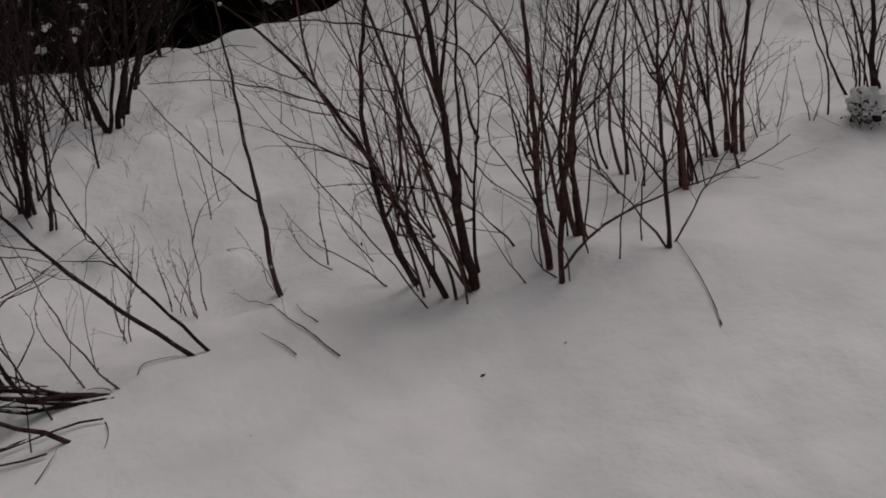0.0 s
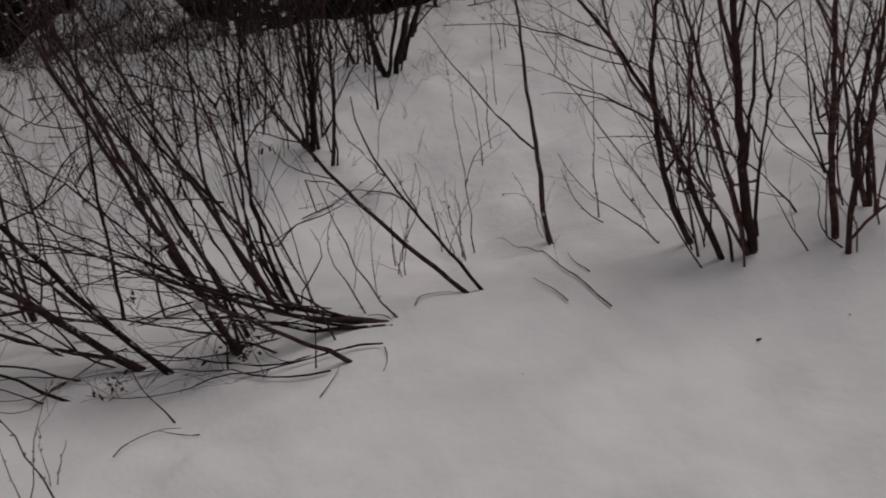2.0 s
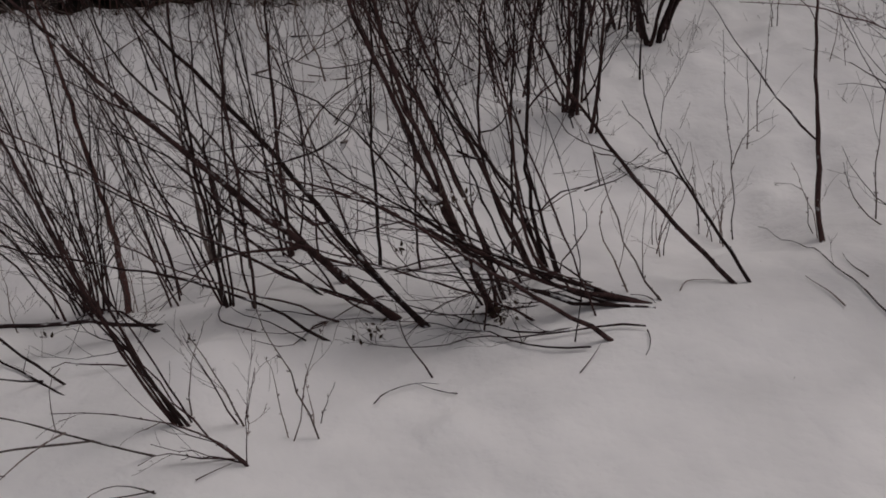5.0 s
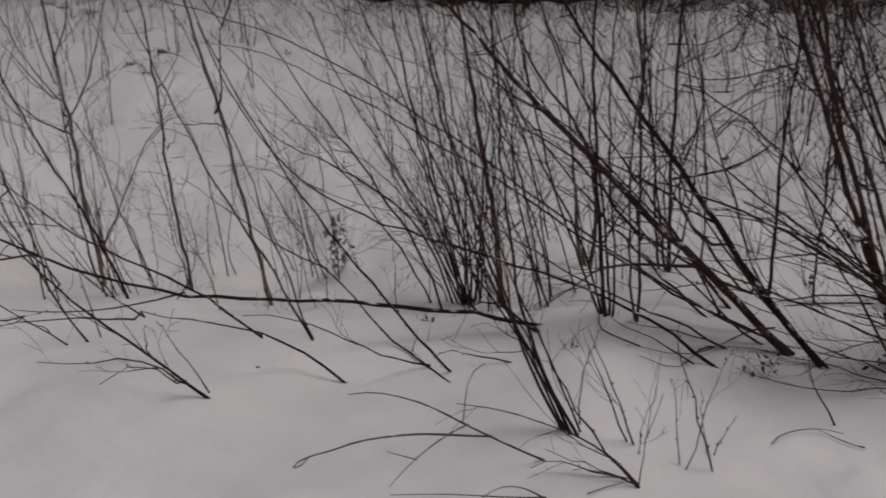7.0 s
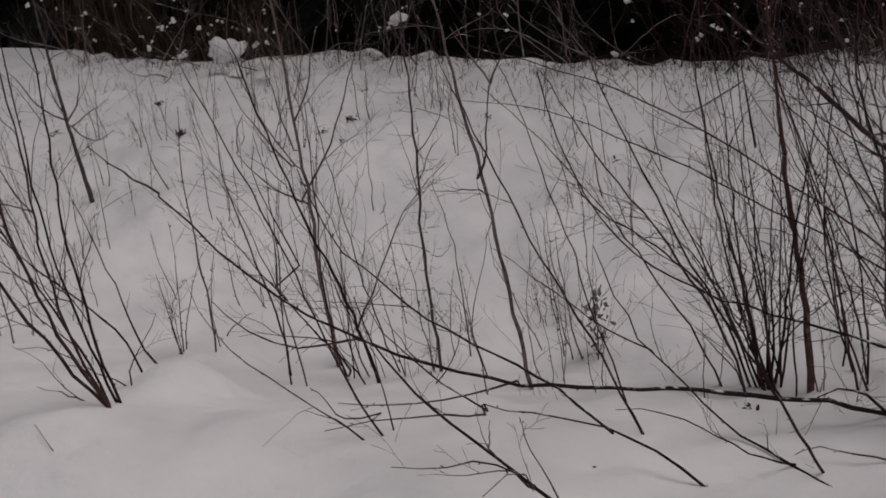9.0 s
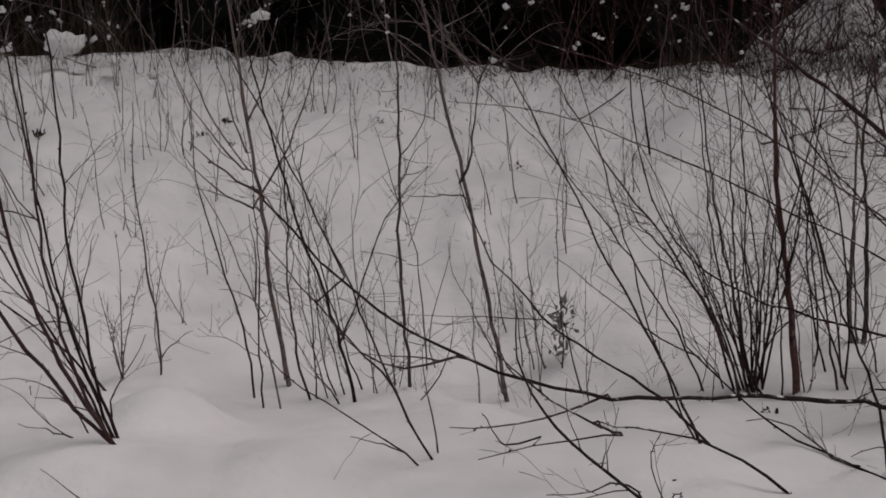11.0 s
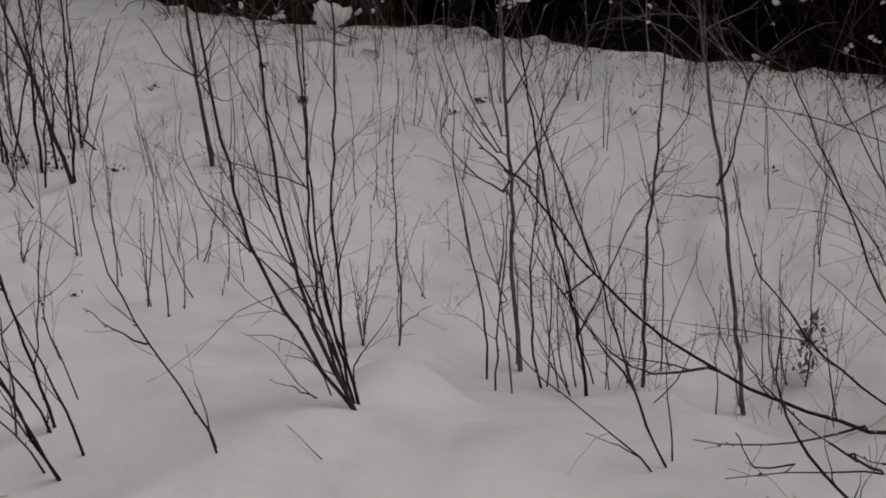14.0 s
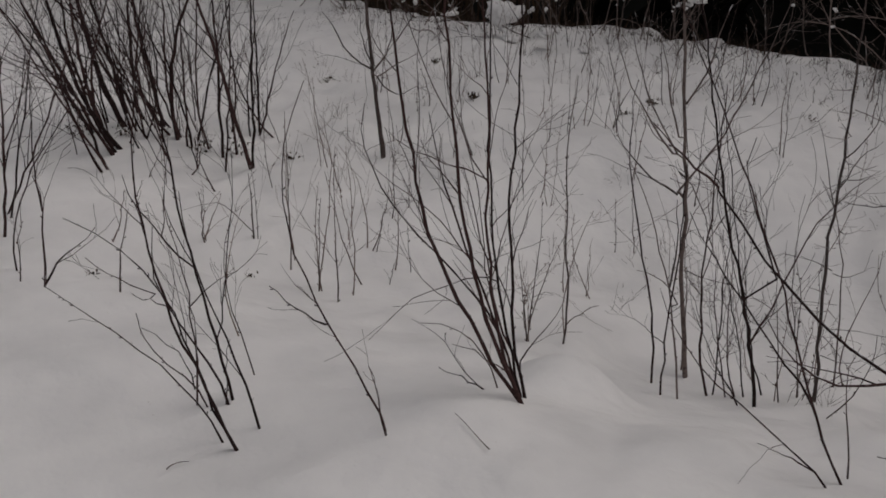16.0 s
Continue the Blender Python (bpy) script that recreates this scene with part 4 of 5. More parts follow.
bush = sapling("leaning_rod", "long bent branch reaching low across the shrubs")
stem(bush, -1.548, 2.178, 0.000, -156, 53.9, 1.568, 0.162, -0.062, 5.5, 0.4, side=-0.124)

bush = sapling("leaning_rod", "long arching branch sweeping over the thicket")
stem(bush, -1.460, 2.403, 0.000, -155, 59.4, 1.910, -0.017, 0.025, 4.8, 0.3, side=-0.033)
stem(bush, -1.542, 2.432, 0.000, -176, 70.8, 2.025, -0.065, 0.018, 4.2, 0.3, side=0.048)

bush = sapling("bowed_sapling", "long sapling bowed flat across the snow by its load")
stem(bush, -2.107, 2.232, 0.000, -129, 62.4, 1.856, 0.079, -0.033, 7.4, 0.3, side=0.029)
stem(bush, -3.142, 0.954, 0.710, -132, 45.5, 0.165, 0.03, 0.0, 2.6, 0.5, side=0.0)
stem(bush, -2.897, 1.192, 0.330, 62, -57.4, 0.344, -0.161, 0.001, 3.5, 0.8)
stem(bush, -2.673, 1.448, 0.203, 62, -80.1, 0.413, -0.058, 0.012, 2.8, 1)

bush = sapling("leaning_rod", "thin bare stem leaning far over the snow")
stem(bush, -2.314, 1.617, 0.000, -134, 58.6, 0.545, -0.028, -0.024, 4.8, 0.2, side=-0.112)
stem(bush, -2.466, 1.496, 0.115, -125, 39.9, 0.910, 0.057, -0.027, 4.2, 0.6, side=-0.008)
stem(bush, -2.651, 1.291, 0.185, -103, 74.0, 0.391, -0.136, 0.025, 2.8, 0.3, side=0.371)
stem(bush, -2.643, 0.990, 0.329, -118, 54.2, 0.152, 0.212, 0.065, 2.0, 0.3, side=-0.125)
stem(bush, -2.631, 1.285, 0.185, -158, 46.4, 0.326, 0.098, -0.010, 3.2, 0.4, side=-0.050)

bush = sapling("leaning_rod", "pair of thin parallel stems leaning across one another")
stem(bush, -2.129, 1.824, 0.000, -125, 26.4, 1.205, 0.036, -0.002, 4.7, 0.5, side=0.073)
stem(bush, -2.129, 1.786, 0.000, -178, 48.5, 0.717, 0.243, -0.012, 4.6, 0.5, side=-0.158)
stem(bush, -2.581, 1.873, 0.196, -144, 51.0, 0.464, 0.028, 0.009, 3.0, 0.5, side=-0.001)
stem(bush, -2.191, 1.818, 0.006, -111, 57.0, 0.583, -0.019, 0.026, 2.8, 0.3, side=0.006)
stem(bush, -2.014, 1.938, 0.000, -161, 94.9, 0.229, -0.180, 0.037, 2.6, 0, side=0.072)

bush = sapling("leaning_rod", "slender bare stem leaning out of snow")
stem(bush, -2.540, 1.745, 0.000, -175, 27.7, 1.156, -0.018, -0.006, 4.6, 0.6, side=0.041)
stem(bush, -2.551, 1.760, 0.000, -168, 19.0, 1.080, 0.022, 0.012, 3.4, 0.6, side=-0.060)

bush = shrub("willow_clump", "thin dark stem with forked twigs bent along the snow")
stem(bush, -2.488, 1.313, 0.000, -125, 32.9, 0.663, 0.084, -0.016, 4.7, 0.5, side=-0.118) 
stem(bush, -2.539, 1.277, 0.045, -107, 60.0, 0.355, -0.102, -0.023, 3.0, 0.4, side=0.037) 
stem(bush, -2.533, 1.290, 0.045, -68, 59.4, 0.379, -0.063, 0.045, 2.4, 0.4, side=0.083) 
stem(bush, -2.505, 1.333, 0.000, -86, 24.6, 0.285, -0.054, -0.001, 2.0, 0.3, side=-0.094) 
stem(bush, -2.606, 1.261, 0.104, -208, 14.4, 0.074, 0.090, 0.145, 2.0, 0.3, side=0.030)

bush = sapling("young_tree", "straight slender tree with a reddish lower trunk")
bush["bark"] = "red"
stem(bush, -2.431, 2.517, 0.000, -192, 8.2, 1.152, 0.038, -0.002, 11.5, 1, side=-0.070)
stem(bush, -2.495, 2.597, 0.328, 9, 3.8, 0.297, 0.006, 0.000, 3.6, 1, side=-0.000)
stem(bush, -2.511, 2.611, 0.422, -172, 19.6, 0.341, 0.012, -0.008, 3.6, 1, side=0.003)
stem(bush, -2.502, 2.602, 0.361, 26, 7.3, 0.393, -0.009, 0.032, 3.6, 1, side=-0.022)

bush = sapling("young_tree", "two grey-barked slender trees rising from one foot")
stem(bush, -2.319, 2.880, 0.000, -131, 7.7, 0.887, -0.048, 0.018, 8.2, 1.1, side=-0.045)
stem(bush, -2.286, 2.871, 0.000, -94, 21.4, 1.059, -0.155, -0.070, 8.6, 1.1, side=-0.042)
stem(bush, -2.305, 2.875, 0.000, -200, 0.0, 0.679, 0.054, -0.010, 4.6, 1.1, side=0.005)

bush = shrub("willow_clump", "few thin upright stems rising beside the reddish trunk")
stem(bush, -2.701, 2.498, 0.000, 29, -34.4, 1.173, 0.054, 0.003, 3.9, 0.3)
stem(bush, -2.571, 2.503, 0.000, 27, -4.9, 0.956, 0.028, 0.016, 3.8, 0.3)

bush = weed("dry_weed_stalk", "thin curved bare stems standing apart in snow")
stem(bush, -1.546, 1.710, 0.000, 32, -18.2, 0.317, 0.012, 0.006, 2.4, 0.6)
stem(bush, -1.684, 1.713, 0.000, 105, 59.7, 0.257, -0.100, -0.007, 2.0, 0.3, side=0.054)
stem(bush, -1.521, 1.681, 0.000, 35, 13.6, 0.175, -0.036, -0.008, 1.2, 0.2)

bush = sapling("young_tree", "young tree with a forked crown and grey bark")
stem(bush, -3.956, 2.099, 0.000, 150, 9.3, 1.671, 0.003, 0.002, 8.9, 1)
stem(bush, -4.055, 2.138, 0.590, 36, 25.3, 0.674, 0.041, 0.006, 4.8, 1)
stem(bush, -4.073, 2.146, 0.708, 36, -20.6, 0.449, -0.056, -0.000, 4.0, 1)
stem(bush, -4.072, 2.175, 0.862, 36, 20.7, 0.322, 0.037, 0.010, 4.8, 1)
stem(bush, -4.084, 2.138, 0.709, 36, -25.9, 0.432, -0.061, 0.002, 4.0, 1)
stem(bush, -4.055, 2.136, 0.581, 36, -45.7, 0.275, -0.078, -0.007, 4.8, 1)
stem(bush, -4.231, 2.044, 0.726, 63, 18.4, 0.142, -0.097, 0.000, 3.2, 1)
stem(bush, -4.076, 2.153, 0.761, -180, 14.4, 0.322, 0.015, 0.011, 4.0, 1)
stem(bush, -4.063, 2.144, 0.654, 36, 154.4, 0.400, -0.035, -0.028, 3.2, 1)

bush = sapling("young_tree", "thin bent stem beside a young tree")
stem(bush, -3.755, 1.769, 0.000, 37, -13.3, 0.745, 0.046, -0.004, 4.3, 1)
stem(bush, -3.787, 1.745, 0.343, 37, 1.1, 0.249, 0.033, 0.000, 3.6, 1)
stem(bush, -3.768, 1.759, 0.293, 37, -49.3, 0.151, 0.144, 0.000, 2.9, 1)

bush = shrub("willow_clump", "loose clump of thin stems and fine twigs")
stem(bush, -3.804, 1.994, 0.000, 35, -0.1, 0.963, -0.036, -0.008, 4.6, 1)
stem(bush, -3.610, 1.942, 0.000, -93, 17.1, 1.281, -0.003, -0.004, 5.9, 1)
stem(bush, -3.715, 2.004, 0.000, 33, -4.2, 0.471, -0.042, -0.007, 3.0, 2)
stem(bush, -3.736, 1.987, 0.000, 34, -7.1, 0.430, -0.030, 0.004, 3.0, 2)
stem(bush, -3.655, 1.924, 0.000, 33, -25.4, 0.332, -0.025, 0.007, 2.9, 2)
stem(bush, -3.693, 2.017, 0.000, -88, 19.3, 0.629, 0.001, -0.006, 3.0, 2)
stem(bush, -3.795, 2.012, 0.000, 34, 4.2, 0.658, -0.028, 0.016, 3.1, 2)
stem(bush, -3.707, 2.141, 0.000, 32, -11.0, 1.056, -0.011, -0.002, 3.1, 1)
stem(bush, -3.883, 1.817, 0.000, 58, -6.1, 0.931, -0.010, 0.014, 4.3, 0.5)
stem(bush, -3.791, 1.738, 0.000, 58, 0.1, 0.827, 0.025, -0.007, 3.3, 0.5)

bush = sapling("leaning_rod", "bare stem leaning back over the snow with a low side branch")
stem(bush, -3.072, 1.404, 0.000, -165, 23.8, 1.203, -0.030, 0.008, 4.0, 0.8, side=0.034)
stem(bush, -3.167, 1.417, 0.163, 28, -35.3, 0.502, -0.008, 0.003, 3.5, 1)
stem(bush, -3.268, 1.394, 0.429, 28, -12.3, 0.313, -0.068, 0.026, 2.9, 1)

bush = sapling("leaning_rod", "thin bare stem lying low over snow")
stem(bush, -3.076, 1.342, 0.000, -148, 41.2, 0.561, 0.014, -0.034, 3.0, 0.5, side=0.089)
stem(bush, -3.140, 1.332, 0.046, 29, -70.1, 0.092, 0.035, 0.000, 1.7, 0.4)

bush = sapling("young_tree", "straight thin young tree with short level twigs")
stem(bush, -3.553, 2.180, 0.000, 29, 1.1, 1.524, -0.011, -0.001, 6.2, 0.8)
stem(bush, -3.611, 2.408, 0.000, 28, -6.4, 0.657, 0.040, -0.009, 4.1, 1)
stem(bush, -3.591, 2.432, 0.000, 28, 7.6, 0.471, -0.041, -0.038, 3.3, 1)
stem(bush, -3.417, 1.999, 0.000, 28, 20.3, 0.287, 0.102, -0.006, 2.9, 1)
stem(bush, -3.083, 1.454, 0.000, 28, -1.4, 0.321, -0.050, 0.019, 2.3, 1)
level_twigs(bush, -3.553, 2.180, 29, 1.1, 0.08, 1.2, 34)

bush = sapling("young_tree", "slender young tree forking into two stems")
stem(bush, -3.267, 2.290, 0.000, 171, 10.5, 1.713, 0.011, -0.009, 8.5, 1)
stem(bush, -3.417, 2.302, 0.693, 23, 12.2, 0.298, 0.045, 0.011, 5.4, 1)
stem(bush, -3.371, 2.353, 0.991, 23, -32.3, 0.213, 0.003, 0.015, 4.6, 1)
stem(bush, -3.371, 2.353, 0.991, 23, 35.6, 0.195, -0.069, -0.001, 4.6, 1)
stem(bush, -3.413, 2.300, 0.658, 23, -89.1, 0.161, -0.035, 0.028, 3.1, 1)
stem(bush, -3.297, 2.327, 0.000, 24, -1.8, 0.200, -0.074, 0.000, 3.9, 1)

bush = weed("dry_weed_stalk", "tall dry weed stalks with withered leaves")
stem(bush, -3.244, 2.562, 0.000, 21, -7.6, 0.479, -0.027, -0.005, 4.1, 3)
stem(bush, -3.188, 2.574, 0.000, 20, -0.4, 0.698, -0.016, 0.013, 3.3, 1)
stem(bush, -3.336, 2.588, 0.000, 22, -4.7, 0.514, -0.007, 0.005, 3.3, 2)
stem(bush, -3.285, 2.565, 0.000, 22, -7.4, 0.282, -0.035, 0.000, 3.3, 2)
stem(bush, -3.429, 2.586, 0.000, 24, -20.2, 0.469, -0.033, 0.020, 2.5, 1)
stem(bush, -3.761, 3.570, 0.000, 23, -8.9, 0.494, 0.014, -0.011, 4.1, 1)

bush = shrub("willow_clump", "upright thin stems tangled with dry twigs")
stem(bush, -2.567, 2.383, 0.000, 10, -29.9, 1.124, 0.032, 0.018, 5.2, 1)
stem(bush, -2.644, 2.517, 0.000, 11, -38.9, 0.229, 0.062, 0.000, 3.1, 1)
stem(bush, -2.583, 2.513, 0.000, -127, 28.3, 0.668, -0.078, 0.011, 4.4, 1.1, side=-0.042)
stem(bush, -2.566, 2.505, 0.000, -177, 10.6, 1.060, 0.019, -0.005, 5.4, 1.1, side=-0.003)
stem(bush, -2.559, 2.532, 0.000, 16, 0.6, 0.665, 0.002, 0.001, 4.6, 1.1, side=0.000)
stem(bush, -2.549, 2.539, 0.000, -175, 18.3, 0.642, -0.132, 0.025, 4.6, 1.1, side=0.083)
stem(bush, -2.608, 2.497, 0.000, -105, 38.2, 1.037, -0.106, -0.036, 4.6, 1.1, side=-0.096)
stem(bush, -2.532, 2.547, 0.000, 18, 9.0, 0.691, -0.021, 0.009, 4.2, 1.1, side=-0.001)
stem(bush, -2.574, 2.521, 0.000, -180, 12.1, 0.979, 0.024, -0.001, 4.6, 1.1, side=0.002)
stem(bush, -2.552, 2.521, 0.000, -160, 8.5, 1.020, 0.017, 0.007, 5.0, 1.1, side=0.013)
stem(bush, -2.591, 2.503, 0.000, -170, 23.3, 0.830, -0.016, -0.003, 4.2, 1.1, side=-0.007)
stem(bush, -2.561, 2.531, 0.000, -182, 5.4, 0.985, 0.011, 0.002, 4.0, 1.1, side=-0.027)
fill(bush, -2.56, 2.51, 0.05, 5, -165, 20, 0.85, 4.4, 1.4)

bush = shrub("willow_clump", "fine dark twigs rising behind the clump")
stem(bush, -2.324, 2.606, 0.000, -180, 14.7, 0.862, -0.016, 0.002, 4.6, 1.1, side=-0.008)
stem(bush, -2.296, 2.604, 0.000, -177, 26.7, 0.679, -0.037, 0.005, 4.2, 1.1, side=-0.001)
stem(bush, -2.373, 2.696, 0.000, 6, -3.1, 1.217, -0.046, -0.014, 4.0, 0.5)
stem(bush, -2.321, 2.669, 0.000, 5, -16.3, 1.195, 0.008, 0.014, 4.0, 0.5)
stem(bush, -2.410, 2.715, 0.000, 6, -9.0, 0.957, 0.019, 0.013, 4.0, 0.5)
stem(bush, -2.308, 2.636, 0.000, 5, -17.1, 1.342, 0.069, 0.008, 3.9, 0.5)
stem(bush, -2.532, 3.013, 0.000, 8, -13.8, 1.006, 0.007, 0.010, 3.4, 0.5)
stem(bush, -2.227, 2.662, 0.000, 3, -27.8, 0.948, 0.040, 0.018, 3.1, 0.5)
stem(bush, -3.405, 4.327, 0.000, 16, -8.1, 0.468, -0.005, 0.000, 6.9, 0.5)

bush = shrub("willow_clump", "slim dark stems spreading from one foot in snow")
stem(bush, -3.688, 1.048, 0.000, 43, -8.1, 1.240, -0.046, -0.009, 5.5, 0.55)
stem(bush, -3.735, 1.111, 0.000, 43, -2.0, 1.167, -0.006, -0.018, 4.9, 0.55)
stem(bush, -3.688, 1.048, 0.000, 43, -13.5, 1.262, -0.073, -0.010, 5.5, 0.55)
stem(bush, -3.723, 1.072, 0.000, 44, -14.8, 0.724, -0.015, 0.012, 4.2, 0.55)
stem(bush, -3.705, 1.060, 0.000, 44, -5.5, 1.151, -0.017, -0.019, 4.8, 0.55)
stem(bush, -3.744, 1.105, 0.000, 43, -3.2, 1.129, -0.033, -0.006, 4.2, 0.55)
stem(bush, -4.105, 1.426, 0.000, 44, -27.1, 0.834, -0.041, 0.057, 4.2, 0.55)
stem(bush, -3.899, 1.236, 0.000, 44, -60.1, 0.175, 0.076, -0.026, 2.3, 0.55)
stem(bush, -3.845, 1.130, 0.000, 45, -47.3, 0.260, 0.199, -0.016, 2.2, 0.55)
stem(bush, -3.823, 1.060, 0.000, 46, -60.4, 0.124, 0.028, 0.000, 2.2, 0.55)
stem(bush, -3.872, 1.238, 0.000, 43, 26.6, 0.231, -0.048, -0.036, 2.3, 0.55)
stem(bush, -4.179, 1.525, 0.000, 44, -13.3, 0.591, -0.016, -0.011, 4.3, 0.55)
stem(bush, -4.330, 1.379, -0.086, 44, 5.3, 0.113, 0.037, 0.000, 2.6, 0.55)

bush = weed("dry_weed_stalk", "dry weed stalk with fine upright branches by a snow mound")
stem(bush, -4.184, 1.763, 0.000, 41, 1.8, 0.840, -0.016, 0.010, 4.6, 1.5)
stem(bush, -4.223, 1.811, 0.000, 41, 10.2, 0.446, -0.067, -0.012, 2.3, 1)
stem(bush, -4.302, 1.906, 0.000, 41, 55.2, 0.131, -0.099, 0.000, 2.4, 1)

bush = weed("dry_weed_stalk", "small dry weed branching in snow")
stem(bush, -4.258, 1.675, 0.000, 43, -6.2, 0.295, 0.013, 0.000, 3.0, 2)
stem(bush, -4.277, 1.700, 0.000, 43, 4.8, 0.470, 0.006, -0.008, 2.3, 2)
stem(bush, -4.310, 1.736, 0.000, 43, 18.1, 0.356, -0.038, 0.000, 2.3, 1)

bush = shrub("willow_clump", "clump of thin stems leaning out over open snow")
stem(bush, -4.017, 0.488, 0.000, 60, -8.1, 0.852, -0.073, 0.013, 4.4, 0.45)
stem(bush, -4.027, 0.491, 0.000, 60, -27.4, 0.635, 0.101, -0.030, 3.3, 0.45)
stem(bush, -4.218, 0.592, 0.000, 60, -14.1, 0.489, -0.071, 0.039, 3.6, 0.45)
stem(bush, -4.232, 0.612, 0.000, 60, -7.5, 1.106, -0.005, -0.006, 4.2, 0.45)
stem(bush, -4.060, 0.576, 0.000, 59, -11.6, 0.597, -0.025, 0.018, 3.4, 0.45)
stem(bush, -4.242, 0.549, 0.000, 62, -27.7, 0.296, -0.038, 0.038, 2.4, 0.45)
stem(bush, -4.078, 0.489, 0.000, 61, -36.8, 0.536, 0.061, 0.012, 2.3, 0.45)
stem(bush, -4.234, 0.208, 0.420, 61, 1.7, 0.236, 0.044, -0.014, 2.8, 0.45)
stem(bush, -4.234, 0.208, 0.420, 61, 45.8, 0.160, -0.058, 0.001, 2.3, 0.45)
stem(bush, -4.345, 0.575, 0.000, 62, -30.2, 0.214, 0.127, 0.000, 1.9, 0.45)
stem(bush, -4.330, 0.603, 0.323, 62, -29.6, 0.281, -0.072, 0.010, 3.1, 0.45)
stem(bush, -4.325, 0.735, 0.000, 59, -2.7, 0.424, -0.083, 0.023, 1.9, 0.45)
stem(bush, -4.272, 0.539, 0.000, 62, -2.4, 0.533, 0.031, 0.010, 3.0, 0.45)
stem(bush, -4.269, 0.545, 0.257, 62, 56.3, 0.140, -0.070, 0.021, 1.8, 0.45)
stem(bush, -4.290, 0.506, 0.263, 62, -60.8, 0.095, 0.010, 0.000, 1.8, 0.45)
stem(bush, -4.302, 0.481, 0.302, 62, -52.7, 0.177, -0.059, 0.000, 1.8, 0.45)
stem(bush, -4.221, 0.587, 0.000, 61, 7.2, 0.172, -0.005, 0.000, 1.8, 0.45)

bush = sapling("leaning_rod", "single thin stem leaning in open snow")
stem(bush, -3.780, 0.720, 0.000, 51, -9.0, 0.803, -0.109, 0.032, 2.7, 0.6)
stem(bush, -3.853, 0.629, 0.294, 51, -50.4, 0.143, -0.038, 0.000, 2.2, 1)
stem(bush, -3.796, 0.734, 0.000, 51, -9.8, 0.164, -0.016, 0.000, 1.6, 1)

bush = stick("fallen_stick", "short thin twig lying in snow")
lying(bush, -3.550, 0.809, 0.010, 163, 88.5, 0.159, 0.001, 0.000, 1.5, 0)

bush = stick("fallen_stick", "tiny curved twig half covered by snow")
lying(bush, -4.043, 0.329, 0.010, 88, 92.0, 0.054, 0.208, 0.000, 1.6, 0)

bush = sapling("young_tree", "small pale-barked tree on the far snow bank")
stem(bush, -5.910, 2.469, 0.000, 51, -3.5, 1.216, -0.003, 0.001, 11.2, 1.5)
stem(bush, -5.925, 2.450, 0.408, 51, -38.8, 0.342, -0.077, -0.024, 5.6, 1)
stem(bush, -5.920, 2.456, 0.419, 51, 22.6, 0.213, 0.098, 0.000, 5.6, 1)
stem(bush, -5.917, 2.461, 0.379, 51, 59.6, 0.213, 0.013, 0.000, 4.5, 1)
stem(bush, -5.914, 2.465, 0.365, 51, 100.1, 0.178, 0.300, 0.000, 4.5, 1)
stem(bush, -5.928, 2.447, 0.433, 51, -12.3, 0.242, -0.057, 0.000, 4.5, 1)

bush = shrub("old_willow_clump", "dense old willow clump with many dark stems")
stem(bush, -6.920, 1.719, 0.000, 64, -12.3, 0.918, -0.018, -0.013, 15.7, 1)
stem(bush, -7.169, 1.864, 0.000, 64, -10.6, 0.921, 0.001, 0.001, 11.4, 1)
stem(bush, -6.579, 1.520, 0.000, 65, -14.7, 1.045, -0.052, -0.016, 11.2, 1)
stem(bush, -6.544, 1.469, 0.000, 65, -22.8, 1.049, -0.004, -0.006, 8.9, 1)
stem(bush, -6.394, 1.366, 0.000, 65, -24.7, 1.000, -0.003, -0.001, 6.4, 1)
stem(bush, -7.144, 1.912, 0.000, 63, 1.5, 0.906, -0.006, -0.003, 10.1, 1)
stem(bush, -6.558, 1.490, 0.000, 65, -9.1, 1.030, -0.050, -0.020, 8.9, 1)
stem(bush, -6.465, 1.389, 0.000, 65, -26.8, 1.088, 0.038, 0.012, 7.6, 1)
stem(bush, -6.718, 1.546, 0.000, 65, -5.7, 0.989, -0.038, -0.015, 9.2, 1)
stem(bush, -6.748, 1.672, 0.000, 64, -19.8, 0.988, 0.022, 0.011, 7.0, 1)
stem(bush, -6.375, 1.331, 0.000, 66, -14.1, 0.865, -0.018, -0.012, 6.4, 1)
stem(bush, -6.638, 1.518, 0.000, 65, 9.5, 0.988, -0.085, -0.040, 6.8, 1)
fill(bush, -6.95, 1.75, 0.14, 16, 64, -22, 0.95, 6.5, 1.0)

bush = shrub("old_willow_clump", "dark crowded stems of an old clump on the bank")
stem(bush, -6.639, 1.841, 0.000, 62, 14.3, 0.988, -0.074, -0.017, 10.5, 1)
stem(bush, -6.938, 1.933, 0.000, 62, -6.7, 0.972, -0.008, -0.003, 9.9, 1)
stem(bush, -6.065, 1.864, 0.000, 58, -12.2, 1.094, -0.002, 0.001, 9.6, 1)
stem(bush, -6.070, 1.876, 0.000, 58, 3.7, 1.067, 0.001, 0.005, 7.5, 1)
stem(bush, -6.320, 1.882, 0.000, 59, 1.0, 1.049, 0.003, 0.002, 7.8, 1)
stem(bush, -6.306, 1.947, 0.000, 59, -7.1, 0.579, 0.025, 0.001, 6.7, 1)
stem(bush, -6.186, 1.810, 0.000, 59, 5.6, 1.092, 0.006, 0.003, 5.4, 1)
stem(bush, -6.547, 2.230, 0.000, 57, 1.6, 0.877, 0.000, 0.001, 7.2, 1)
stem(bush, -6.568, 1.903, 0.000, 61, 18.1, 0.940, -0.007, -0.004, 5.8, 1)
